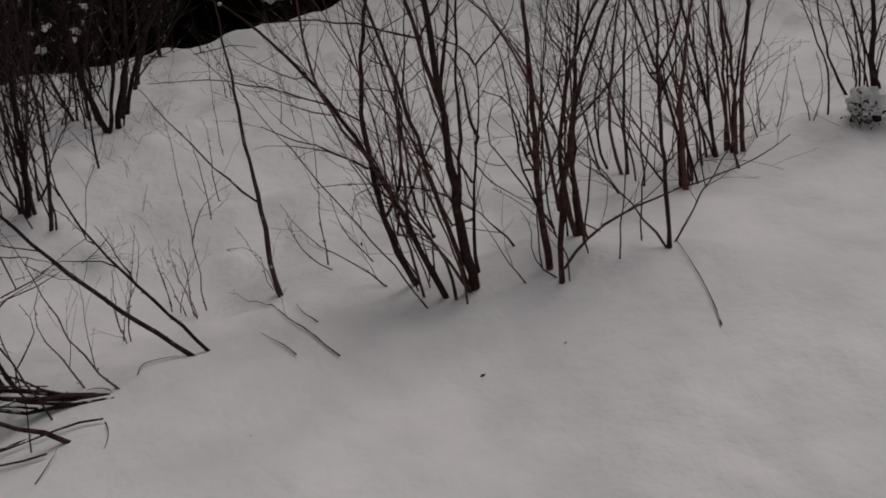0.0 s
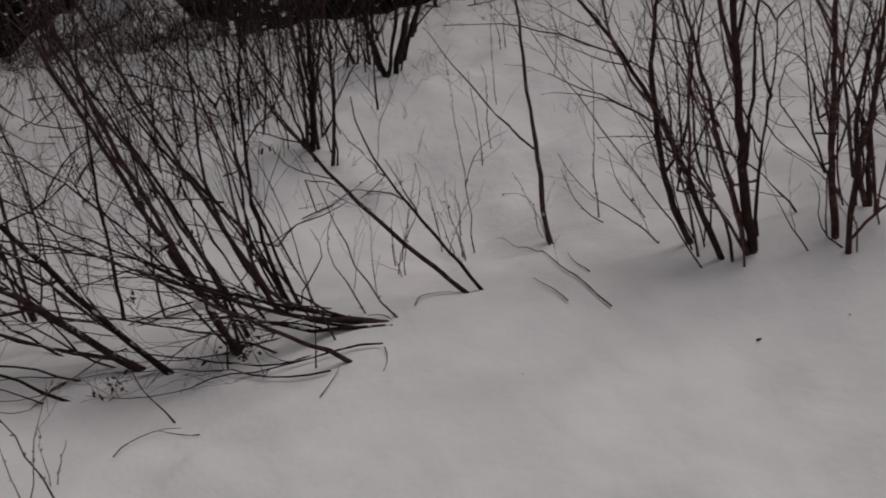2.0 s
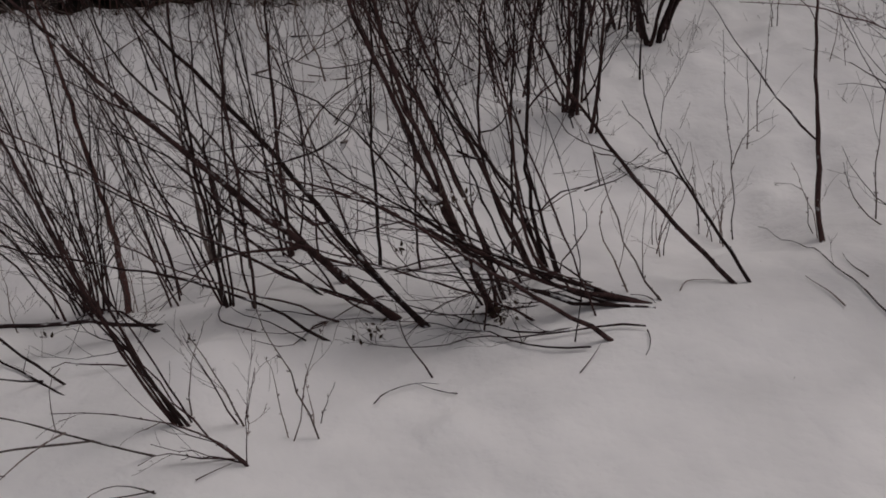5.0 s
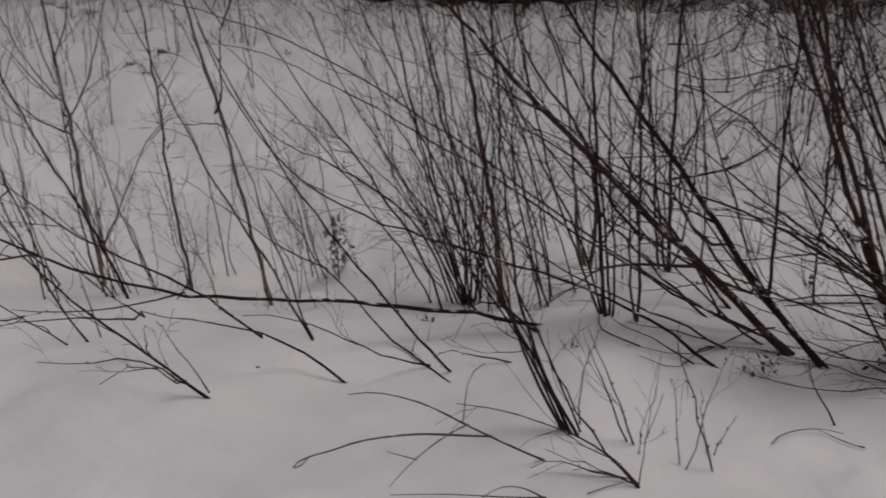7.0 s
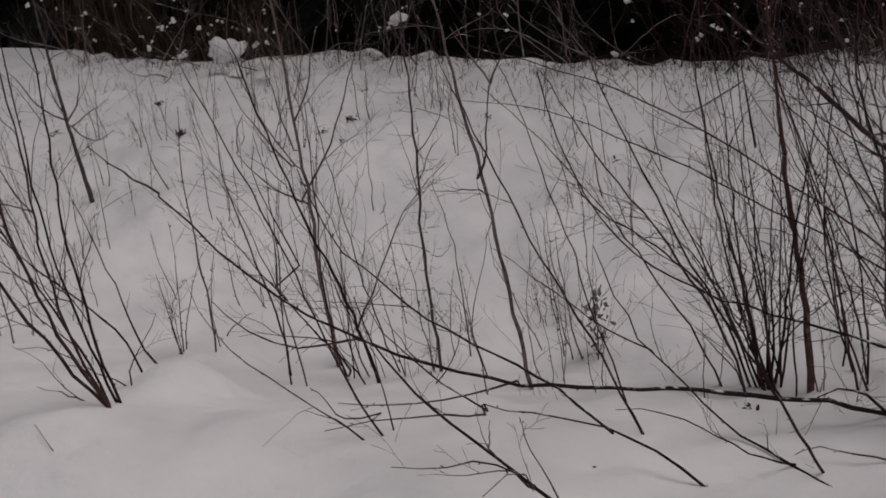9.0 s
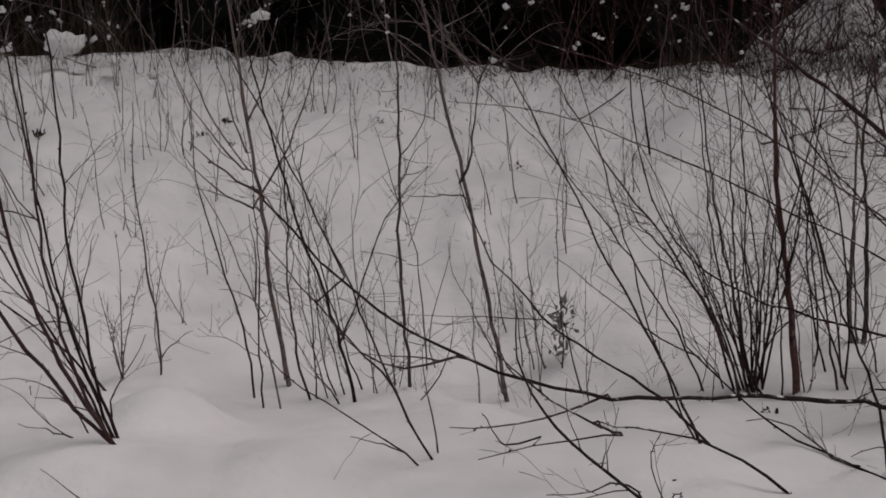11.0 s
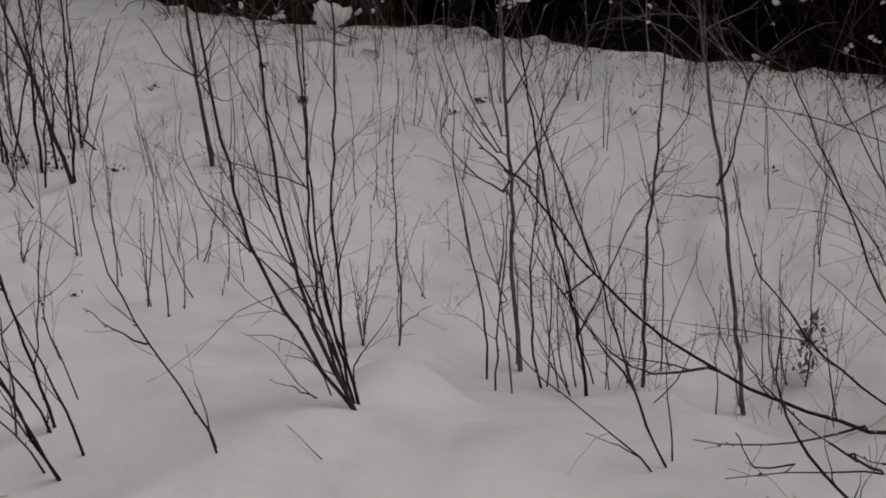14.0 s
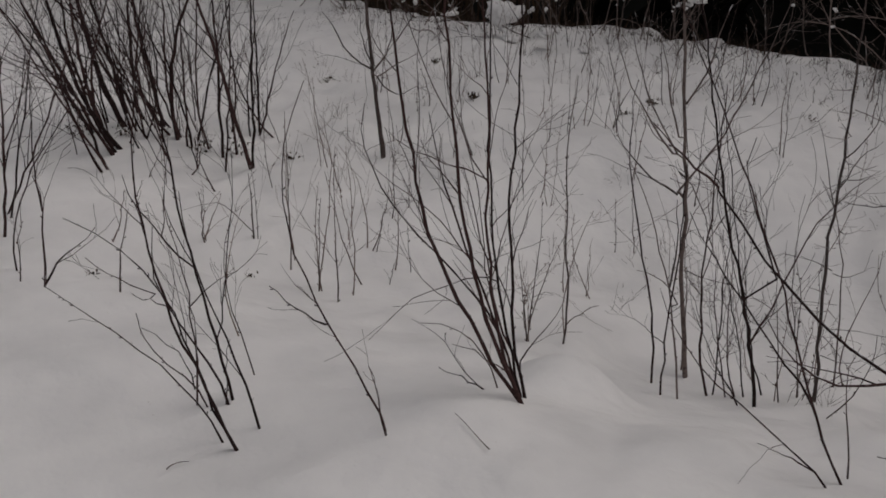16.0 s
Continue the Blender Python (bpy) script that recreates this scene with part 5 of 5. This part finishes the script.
stem(bush, -6.443, 1.885, 0.000, 60, 1.3, 0.974, -0.019, -0.016, 5.7, 1)
stem(bush, -6.651, 1.863, 0.000, 62, -1.0, 0.989, -0.018, -0.018, 7.0, 1)
stem(bush, -6.713, 1.839, 0.000, 62, -3.0, 0.907, -0.074, -0.044, 7.1, 1)
stem(bush, -6.528, 2.216, 0.000, 57, 19.0, 0.615, -0.012, 0.006, 5.9, 1)
stem(bush, -6.526, 1.847, 0.000, 61, -17.0, 0.893, 0.033, 0.017, 5.7, 1)
stem(bush, -6.267, 1.720, 0.000, 61, -9.5, 0.182, 0.018, 0.000, 4.3, 1)
stem(bush, -5.921, 1.592, 0.000, 60, -19.8, 0.183, 0.000, 0.000, 4.0, 1)
stem(bush, -6.182, 1.643, 0.000, 61, 9.5, 0.174, 0.168, 0.000, 4.3, 1)
fill(bush, -6.5, 1.95, 0.18, 14, 61, -4, 0.9, 5.5, 1.0)

bush = weed("dry_weed_stalk", "tall thin dry weed stalks in open snow")
stem(bush, -4.903, 1.433, 0.000, 54, 2.4, 0.543, -0.012, 0.004, 3.3, 1)
stem(bush, -4.960, 1.542, 0.000, 53, -0.3, 0.530, 0.025, 0.000, 2.5, 1)
stem(bush, -5.011, 1.446, 0.000, 55, 1.9, 0.389, -0.037, 0.000, 2.5, 1)
stem(bush, -5.226, 1.469, 0.000, 56, 2.0, 0.582, 0.004, -0.002, 3.5, 1)
stem(bush, -5.200, 1.801, 0.000, 52, -7.0, 0.315, 0.043, 0.000, 2.8, 1)
stem(bush, -5.042, 1.457, 0.000, 55, 4.2, 0.634, 0.045, -0.016, 2.6, 1)
stem(bush, -5.046, 1.807, 0.000, 51, -1.6, 0.329, 0.065, 0.000, 2.7, 1)
stem(bush, -5.177, 1.808, 0.000, 52, 16.0, 0.264, 0.024, 0.000, 2.7, 1)

bush = weed("dry_weed_stalk", "short dry stalks poking out of snow")
stem(bush, -5.090, 0.756, 0.000, 66, 11.0, 0.268, -0.022, 0.000, 3.9, 1)
stem(bush, -5.440, 1.460, 0.000, 58, -0.0, 0.252, 0.014, 0.000, 4.6, 0.5)
stem(bush, -5.369, 0.564, 0.000, 70, 9.8, 0.271, -0.017, 0.000, 2.4, 1)
stem(bush, -5.541, 1.311, 0.000, 61, -1.5, 0.198, -0.003, 0.000, 3.7, 1)
stem(bush, -5.562, 1.319, 0.000, 61, 23.5, 0.196, 0.006, 0.000, 2.8, 1)
stem(bush, -5.632, 1.187, 0.000, 63, 6.2, 0.194, 0.052, 0.000, 2.8, 1)
stem(bush, -5.620, 0.995, 0.000, 66, 18.4, 0.191, 0.039, 0.000, 3.6, 1)

bush = shrub("willow_clump", "bare twigs of a clump beside the old willow")
stem(bush, -5.852, 0.707, 0.000, 71, 7.3, 0.889, 0.006, 0.001, 6.4, 1)
stem(bush, -6.049, 0.812, 0.000, 70, 14.3, 0.910, 0.004, 0.001, 4.8, 1)
stem(bush, -6.090, 0.819, 0.000, 70, 27.9, 0.898, -0.001, 0.002, 4.9, 1)
stem(bush, -6.038, 0.926, 0.000, 69, 1.5, 0.686, 0.001, -0.016, 3.9, 1)
stem(bush, -5.470, 0.594, 0.000, 70, 25.3, 0.843, -0.049, -0.039, 3.3, 1)

bush = weed("dry_weed_stalk", "thin dry stalks with withered buds in open snow")
stem(bush, -5.281, 1.526, 0.000, 57, 0.8, 0.529, -0.029, 0.005, 2.7, 1)
stem(bush, -5.008, 1.433, 0.000, 56, 3.3, 0.343, 0.008, 0.000, 2.5, 1)
stem(bush, -5.429, 1.470, 0.000, 59, -0.1, 0.286, 0.014, 0.000, 1.8, 1.5)

bush = weed("dry_weed_stalk", "short dry stalks poking out of snow")
stem(bush, -5.161, 1.814, 0.000, 52, 11.9, 0.173, 0.000, 0.000, 1.8, 1)
stem(bush, -5.010, 1.851, 0.000, 50, -2.4, 0.213, 0.000, 0.000, 1.8, 1)
stem(bush, -4.969, 1.715, 0.000, 52, 15.4, 0.117, 0.000, 0.000, 1.7, 2)

bush = weed("dry_weed_stalk", "forked dry weed with drooping tips in snow")
stem(bush, -5.551, 1.325, 0.000, 62, 20.0, 0.201, -0.168, 0.000, 1.8, 1.5)
stem(bush, -4.562, 0.840, 0.000, 61, 5.7, 0.379, -0.087, -0.010, 2.1, 1)

bush = weed("dry_weed_stalk", "dry branching weed beside a willow clump")
stem(bush, -4.254, 1.679, 0.000, 44, 13.4, 0.274, -0.173, 0.000, 2.3, 2.5)
stem(bush, -4.254, 1.679, 0.000, 44, -7.3, 0.254, 0.058, 0.000, 1.5, 2)


# ---- snow lumps, leaves and brush ----
def lump(name, at, size, mat, parent=None, label="", squash=0.7, rough=0.22, seed=0.0):
    """A soft uneven lump with a flattened foot."""
    bm = bmesh.new()
    bmesh.ops.create_icosphere(bm, subdivisions=3, radius=1.0)
    for v in bm.verts:
        d = v.co.normalized()
        k = 1 + rough * noise.noise(d * 1.6 + Vector((seed, 1.3 * seed, 0.4))) + 0.4 * rough * noise.noise(d * 4.5 + Vector((seed, 0.2, seed)))
        v.co = Vector((d.x * k, d.y * k, max(-0.45, d.z * k) * squash)) * size
    verts = [Vector(at) + v.co for v in bm.verts]
    faces = [tuple(v.index for v in f.verts) for f in bm.faces]
    bm.free()
    return link_mesh(name, verts, faces, mat, parent, label)


def leaf(p, size, verts, faces):
    """A curled withered leaf: a folded, bent blade."""
    turn = Euler([draw.uniform(0, 6.3) for _ in range(3)]).to_matrix()
    base = len(verts)
    for u, w, z in ((0, 0, 0), (0.35, 0.28, 0.12), (0.4, 0, -0.05), (0.35, -0.28, 0.12), (0.8, 0.18, 0.22), (0.85, 0, 0.08), (0.8, -0.18, 0.22), (1.1, 0, 0.3)):
        verts.append(p + turn @ Vector((u, w, z)) * size)
    faces += [tuple(base + k for k in q) for q in ((0, 2, 1), (0, 3, 2), (1, 2, 5, 4), (2, 3, 6, 5), (4, 5, 7), (5, 6, 7))]


def leaf_tuft(x, y, spread, count, label, h=0.0, tall=0.0):
    """A clump of withered leaves and stalk ends sticking out of the snow."""
    z = float(ground_z(x, y)) + h
    root = tagged(new("withered_leaf_clump"), label, "leaves", "leaf clumps in the snow")
    root.location = (x, y, z)
    for _ in range(int(count * 1.5)):
        verts, faces = [], []
        p = Vector((x + draw.gauss(0, spread), y + draw.gauss(0, spread), z + abs(draw.gauss(0, spread * 0.45)) + draw.uniform(0, tall)))
        leaf(p, draw.uniform(0.5, 1.15) * (0.026 if "grey" in label else 0.018), verts, faces)
        link_mesh("leaf", verts, faces, DRY_LEAF if "grey" in label else LEAF, root)
    for _ in range(4):
        verts, faces = [], []
        sprig(Vector((x + draw.gauss(0, spread), y + draw.gauss(0, spread), z - 0.02)), Vector((draw.gauss(0, 0.5), draw.gauss(0, 0.5), 1)), min(0.16, spread * 4) + tall, 0.0012, verts, faces, 1)
        link_mesh("stalk", verts, faces, STRAW, root)
    return root


for x, y, s, n in ((-5.91, 3.05, 0.014, 34), (-5.34, 3.70, 0.015, 36), (-6.69, 3.5, 0.013, 22), (-5.3, 3.45, 0.014, 10), (-6.1, 2.1, 0.02, 16),
                   (-7.0, 2.98, 0.02, 12), (-5.33, 0.78, 0.01, 6), (-5.23, 1.3, 0.01, 6), (-2.45, 2.15, 0.01, 6), (-1.9, 2.06, 0.016, 5), (-5.0, 3.3, 0.012, 7), (-4.6, 3.9, 0.014, 8), (-5.6, 4.1, 0.012, 7), (-3.9, 3.9, 0.014, 7)):
    leaf_tuft(x, y, s, n, "small dark clump of withered leaves half buried in snow")
leaf_tuft(-3.2, 2.6, 0.016, 42, "withered grey-brown leaves clinging to dry stalks", 0.02, 0.2)
leaf_tuft(-1.12, 2.38, 0.035, 45, "dark leaf litter caught at the foot of the bent shrub", 0.0)
for x, y in ((-6.72, 1.62), (-6.45, 1.85), (-6.3, 1.95), (-6.9, 1.5)):
    leaf_tuft(x, y, 0.03, 26, "brown leaf litter caught at the foot of the old willow", 0.0, 0.05)
leaf_tuft(-1.43, 2.22, 0.03, 10, "few withered leaves caught on low twigs", 0.02)
leaf_tuft(1.84, 3.55, 0.03, 70, "dark withered leaves hanging under a snow clump", 0.0, 0.11)


def scrap(x, y):
    """A single dark leaf scrap or seed husk on the snow."""
    verts, faces = [], []
    leaf(Vector((x, y, float(ground_z(x, y)) + 0.004)), 0.016, verts, faces)
    ob = link_mesh("leaf_scrap", verts, faces, LEAF)
    tagged(ob, "tiny dark scrap of leaf lying on snow", "leaf", "leaf scraps on the snow")


for x, y in ((0.244, 2.43), (0.25, 2.44), (-0.03, 3.41), (0.0, 3.425), (0.494, 2.512), (-0.35, 2.2), (-1.95, 1.2), (-2.54, 1.54)):
    scrap(x, y)


def snow_clump(name, at, size, label, bits=9, spread=0.75):
    """A ragged heap of snow caught in twigs: many small lumps grown together."""
    root = tagged(new(name), label, "snow", "snow caught in twigs")
    root.location = at
    for k in range(3):
        off = Vector((draw.gauss(0, 0.7 * spread), draw.gauss(0, 0.5 * spread), draw.gauss(0, 0.18))) * size
        lump("snow_lump", Vector(at) + off, size * draw.uniform(0.55, 0.95), SNOW, root, squash=draw.uniform(0.6, 0.9), rough=0.6, seed=draw.uniform(0, 50))
    for k in range(bits // 2 + 2):
        verts, faces = [], []
        off = Vector((draw.gauss(0, 1.2 * spread), draw.gauss(0, spread), draw.gauss(0.05, 0.4))) * size
        clot(Vector(at) + off, size * draw.uniform(0.12, 0.3), verts, faces)
        link_mesh("snow_lump", verts, faces, SNOW, root)
    return root


def clot(at, size, verts, faces):
    """One rough, lopsided bit of snow."""
    bm = bmesh.new()
    bmesh.ops.create_icosphere(bm, subdivisions=2, radius=1.0)
    seed, stretch = draw.uniform(0, 90), Euler([draw.uniform(0, 6.3) for _ in range(3)]).to_matrix()
    base = len(verts)
    for v in bm.verts:
        d = v.co.normalized()
        k = 1 + 0.55 * noise.noise(d * 1.5 + Vector((seed, 0.3, 0.4))) + 0.3 * noise.noise(d * 3.7 + Vector((0.2, seed, 0.1)))
        p = stretch @ Vector((d.x * 1.15, d.y, d.z * 0.85)) * (k * size)
        verts.append(at + Vector((p.x, p.y, p.z * 0.85)))
    faces += [tuple(base + v.index for v in f.verts) for f in bm.faces]
    bm.free()


def bank_shrub(x, y, height, spread, stems, caps, label, bark="dark"):
    """A low shrub on the bank's edge: arching fine stems, with clots of snow on its twigs."""
    z = float(ground_z(x, y))
    root = plant("bank_shrub", label, "shrub", bark, "shrub", "shrubs along the bank")
    root.location = (x, y, z)
    perches = []
    for _ in range(stems):
        a, t = draw.uniform(0, 360), abs(draw.gauss(0, 40)) + 6
        ob = stem(root, x + draw.gauss(0, spread * 0.3), y + draw.gauss(0, spread * 0.25), 0.0, a, t, height * draw.uniform(0.6, 1.35), draw.gauss(0, 0.14), draw.gauss(0, 0.05), draw.uniform(1.8, 5.2), 0.9)
        perches += [v.co.copy() for v in draw.sample(list(ob.data.vertices), 12) if v.co.z > 0.12]
    for at in draw.sample(perches, min(caps // 2 + 1, len(perches))):
        verts, faces = [], []
        big = draw.choice((1, 1, 1, 1, 1.6))
        for _ in range(2 if big == 1 else 5):
            clot(Vector((x, y, z)) + at + Vector([draw.gauss(0, 0.006 * big) for _ in range(3)]), draw.uniform(0.004, 0.009) * big, verts, faces)
        link_mesh("snow_clot", verts, faces, SNOW, root, "white clot of snow")
    return root


BANK = [(-4.0, 5.2, 10), (-3.7, 5.05, 10), (-3.3, 5.2, 10), (-3.55, 5.15, 8), (-2.95, 5.3, 8), (-8.6, 4.2, 12), (-8.1, 4.1, 12), (-7.6, 4.15, 16), (-7.1, 4.05, 20), (-6.75, 4.3, 18), (-6.4, 4.55, 14), (-6.1, 4.65, 12), (-5.8, 4.7, 10),
        (-5.3, 4.9, 4), (-4.8, 4.85, 5), (-4.4, 4.9, 6), (-4.1, 4.95, 8), (-3.8, 5.15, 8), (-3.5, 5.3, 9), (-3.2, 5.45, 10), (-2.9, 5.55, 10),
        (-2.6, 5.6, 9), (-2.3, 5.8, 10), (-1.95, 5.7, 14), (-1.6, 5.45, 16), (-1.25, 5.6, 14), (-1.8, 5.2, 14), (-1.4, 5.15, 12),
        (-2.4, 5.35, 8), (-0.95, 5.95, 6), (-3.1, 5.15, 6), (-2.1, 5.45, 10), (-2.75, 5.95, 5), (-3.0, 5.75, 4), (-2.6, 5.8, 4), (-2.85, 6.0, 3), (-3.2, 5.9, 3)]
for bx, by, caps in BANK:
    brown = -4.2 < bx < -2.2
    bank_shrub(bx, by, 0.6 if bx < -6.5 else 0.85, 0.42, 6 if brown else 6 if caps > 5 else 4, caps,
               "low brown twiggy brush on the snow bank's edge" if brown else "low twiggy shrub on the bank dotted with snow clots", "red" if brown else "dark" if bx > -2.2 else "pale")

for bx, by, tall_ in ((-1.85, 4.55, 0.7), (-2.1, 5.0, 0.75), (-1.65, 4.4, 0.6), (-2.3, 4.5, 0.65), (-2.6, 4.95, 0.6), (-1.75, 3.6, 0.6), (-2.75, 4.6, 0.5), (-1.95, 4.1, 0.6), (-3.2, 4.9, 0.5), (-2.2, 3.7, 0.5)):
    bank_shrub(bx, by, tall_, 0.5, 13 if bx > -1.9 else 9, 7, "tangled grey-brown brush with snow clots below the bank", "dark" if bx > -2.2 else "straw")

snow_clump("snow_clump", (-6.78, 4.1, 0.30), 0.11, "large flat-topped clump of snow resting on bank twigs", 12, 0.35)
snow_clump("snow_clump", (-6.36, 4.1, 0.22), 0.05, "small drooping clump of snow on bank twigs", 7, 0.9)
snow_clump("snow_clump", (-7.2, 4.1, 0.25), 0.028, "small clump of snow resting on bank twigs", 5)
snow_clump("snow_clump", (-6.62, 4.05, 0.17), 0.04, "low clump of snow caught on bank twigs", 6, 1.0)
snow_clump("snow_clump", (-6.2, 4.2, 0.15), 0.035, "low clump of snow caught on bank twigs", 6, 1.1)
snow_clump("snow_clump", (-5.75, 4.6, 0.42), 0.05, "clump of snow caught high in bank twigs", 4)
snow_clump("snow_clump", (1.88, 3.6, 0.20), 0.085, "rounded snow clump held between shrub stems", 11, 0.42)
snow_clump("snow_clump", (2.0, 3.55, 0.38), 0.06, "snow clump held between shrub stems", 6, 0.4)
snow_clump("snow_clump", (-0.42, 6.85, 0.26), 0.09, "snow lying along a low log on the bank", 4, 1.2)
snow_clump("snow_clump", (-1.26, 2.33, 0.35), 0.022, "snow wedged between the leaning stems", 3, 1.1)
snow_clump("snow_clump", (-1.18, 2.36, 0.155), 0.022, "snow lying along the bent bundle of stems", 3, 1.6)
leaf_tuft(-1.28, 2.33, 0.022, 26, "dark withered leaves and debris wedged among stems", 0.36)
leaf_tuft(-1.19, 2.36, 0.02, 9, "few curled leaves hanging among bare twigs", 0.37)
leaf_tuft(-1.36, 2.30, 0.015, 6, "few curled leaves hanging among bare twigs", 0.25)
snow_clump("snow_clump", (-1.36, 3.55, 0.2), 0.035, "snow caught in tangled willow twigs", 5)


def reeds(count):
    """Dead brown reeds along the water's edge."""
    verts, faces = [], []
    for _ in range(count):
        x = draw.uniform(-9.5, -6.9)
        y = float(bank_edge(x)) + draw.uniform(0.12, 0.7)
        z, tall = float(ground_z(x, y)), draw.uniform(0.5, 1.2)
        lean, w = Vector((draw.gauss(0, 0.16), draw.gauss(0, 0.12), 1)), draw.uniform(0.004, 0.009)
        side = Vector((math.cos(draw.uniform(0, 3)), math.sin(draw.uniform(0, 3)), 0)) * w
        base = len(verts)
        for i in range(4):
            s = i / 3
            p = Vector((x, y, z)) + lean * (tall * s) + Vector((draw.gauss(0, 0.02), 0, -0.2 * s * s * s))
            verts += [p - side * (1 - 0.8 * s), p + side * (1 - 0.8 * s) + Vector((0, 0.003, 0))]
        faces += [(base + 2 * i, base + 2 * i + 1, base + 2 * i + 3, base + 2 * i + 2) for i in range(3)]
    ob = link_mesh("reeds", verts, faces, REED)
    tagged(ob, "dead brown reeds standing along the dark stream", "reeds", kind="stuff")


reeds(800)


def edge_grass(count):
    """Dead grass and fine roots fringing the lip of the bank."""
    verts, faces = [], []
    for _ in range(count):
        x = draw.choice((draw.uniform(-5.4, -1.0), draw.uniform(-8.5, -5.4), draw.uniform(-4.6, -2.0), draw.uniform(-3.5, -2.1)))
        y = float(bank_edge(x)) + (draw.gauss(0.0, 0.07) if draw.random() < 0.55 else -abs(draw.gauss(0.0, 0.28)))
        if draw.random() < 0.3:
            # matted grass over the hummock beside the bend of the bank
            x, y = draw.gauss(-2.8, 0.5), draw.gauss(5.7, 0.26)
        p, w = Vector((x, y, float(ground_z(x, y)) - 0.01)), draw.uniform(0.001, 0.0025)
        d = Vector((draw.gauss(0, 0.5), draw.gauss(-0.1, 0.4), draw.uniform(0.3, 1))).normalized()
        tall, side, base = draw.uniform(0.02, 0.13), Vector((w, 0, 0)), len(verts)
        for i in range(4):
            q = p + d * (tall * i / 3) - Vector((0, 0, 0.35 * tall * (i / 3) ** 2))
            verts += [q - side * (1 - 0.25 * i), q + side * (1 - 0.25 * i)]
        faces += [(base + 2 * i, base + 2 * i + 1, base + 2 * i + 3, base + 2 * i + 2) for i in range(3)]
    tagged(link_mesh("dead_grass", verts, faces, REED), "dead brown grass fringing the lip of the snow bank", "grass", kind="stuff")


edge_grass(16000)


def scattered_weeds():
    """Single dry weeds poking through the snow of the far slope."""
    spots = [(draw.uniform(-6.6, -2.0), draw.uniform(2.0, 4.6)) for _ in range(75)] + [(draw.uniform(-1.9, 0.4), draw.uniform(3.6, 5.4)) for _ in range(6)]
    spots += [(draw.uniform(-6.8, -5.0), draw.uniform(1.3, 2.6)) for _ in range(14)]
    for x, y in spots:
        root = weed("dry_weed_stalk", draw.choice(("single thin dry weed stalk standing in snow", "dry weed with fine side shoots standing in snow")))
        for _ in range(draw.choice((1, 1, 2, 3))):
            stem(root, x + draw.gauss(0, 0.03), y + draw.gauss(0, 0.03), 0.0, draw.uniform(0, 360), abs(draw.gauss(0, 9)), draw.uniform(0.15, 0.55), draw.gauss(0, 0.05), draw.gauss(0, 0.02), draw.uniform(1.4, 2.7), draw.uniform(0.4, 2.4))


scattered_weeds()


def slope_grass(tufts):
    """Tips of dead grass and fine shoots pricking through the snow of the far slope, in small loose tufts."""
    verts, faces = [], []
    for _ in range(tufts):
        cx = draw.uniform(-8.2, 0.6)
        cy = draw.uniform(2.3 - 0.28 * (cx + 4.5) * (cx > -4.5), float(bank_edge(cx)) - 0.1)
        if cx > -2 and cy < 3.4:
            continue
        for _ in range(draw.randint(2, 8)):
            x, y = cx + draw.gauss(0, 0.035), cy + draw.gauss(0, 0.035)
            p = Vector((x, y, float(ground_z(x, y)) - 0.01))
            sprig(p, Vector((draw.gauss(0, 0.7), draw.gauss(0, 0.7), 1)), draw.uniform(0.03, 0.13), draw.uniform(0.0006, 0.0013), verts, faces, draw.choice((0, 0, 1)))
    tagged(link_mesh("grass_tips", verts, faces, STRAW), "dry grass tips pricking through snow in loose tufts", "grass", kind="stuff")


slope_grass(320)


def shading_woods():
    """An added, unseen spruce wood across the stream: trunks with drooping ragged boughs down to the ground."""
    # put here to darken the water's reflection and keep sky light off the far slope
    verts, faces = [], []
    rows = [(d, x + draw.uniform(-0.5, 0.5)) for d, gap in ((2.7, 0.55), (3.6, 0.8), (4.8, 1.2), (6.5, 1.8), (9.0, 2.6)) for x in np.arange(-26, 20, gap)]
    for d, x in rows:
        y = float(bank_edge(x)) + d + draw.uniform(-0.4, 0.4)
        z, tall, wide = float(ground_z(x, y)) - 0.1, draw.uniform(10, 14), draw.uniform(1.6, 2.3)
        v, f = tube([Vector((x, y, z)), Vector((x, y, z + tall))], [0.14, 0.02], 6)
        base = len(verts)
        verts += v
        faces += [tuple(base + k for k in q) for q in f]
        for k in range(90):
            s = (k + draw.random()) / 90
            a, reach = draw.uniform(0, 6.28), wide * (1 - s) ** 0.8 * draw.uniform(0.7, 1.15) + 0.15
            out_ = Vector((math.cos(a), math.sin(a), 0))
            side = Vector((-out_.y, out_.x, 0)) * reach * 0.34
            p = Vector((x, y, z + 0.05 + s * s * (tall - 0.2)))
            base = len(verts)
            verts += [p, p + out_ * reach * 0.55 + side - Vector((0, 0, 0.25 * reach)), p + out_ * reach - Vector((0, 0, 0.55 * reach)),
                      p + out_ * reach * 0.55 - side - Vector((0, 0, 0.25 * reach)), p + out_ * reach * 0.5 - Vector((0, 0, 0.75 * reach))]
            faces += [(base, base + 1, base + 2), (base, base + 2, base + 3), (base + 1, base + 4, base + 2), (base + 3, base + 2, base + 4)]
    ob = link_mesh("shading_woods", verts, faces, NEEDLE, smooth=False)
    tagged(ob, "dark spruce wood added across the stream to blacken its reflection and shade the slope", "woods", kind="stuff")


shading_woods()
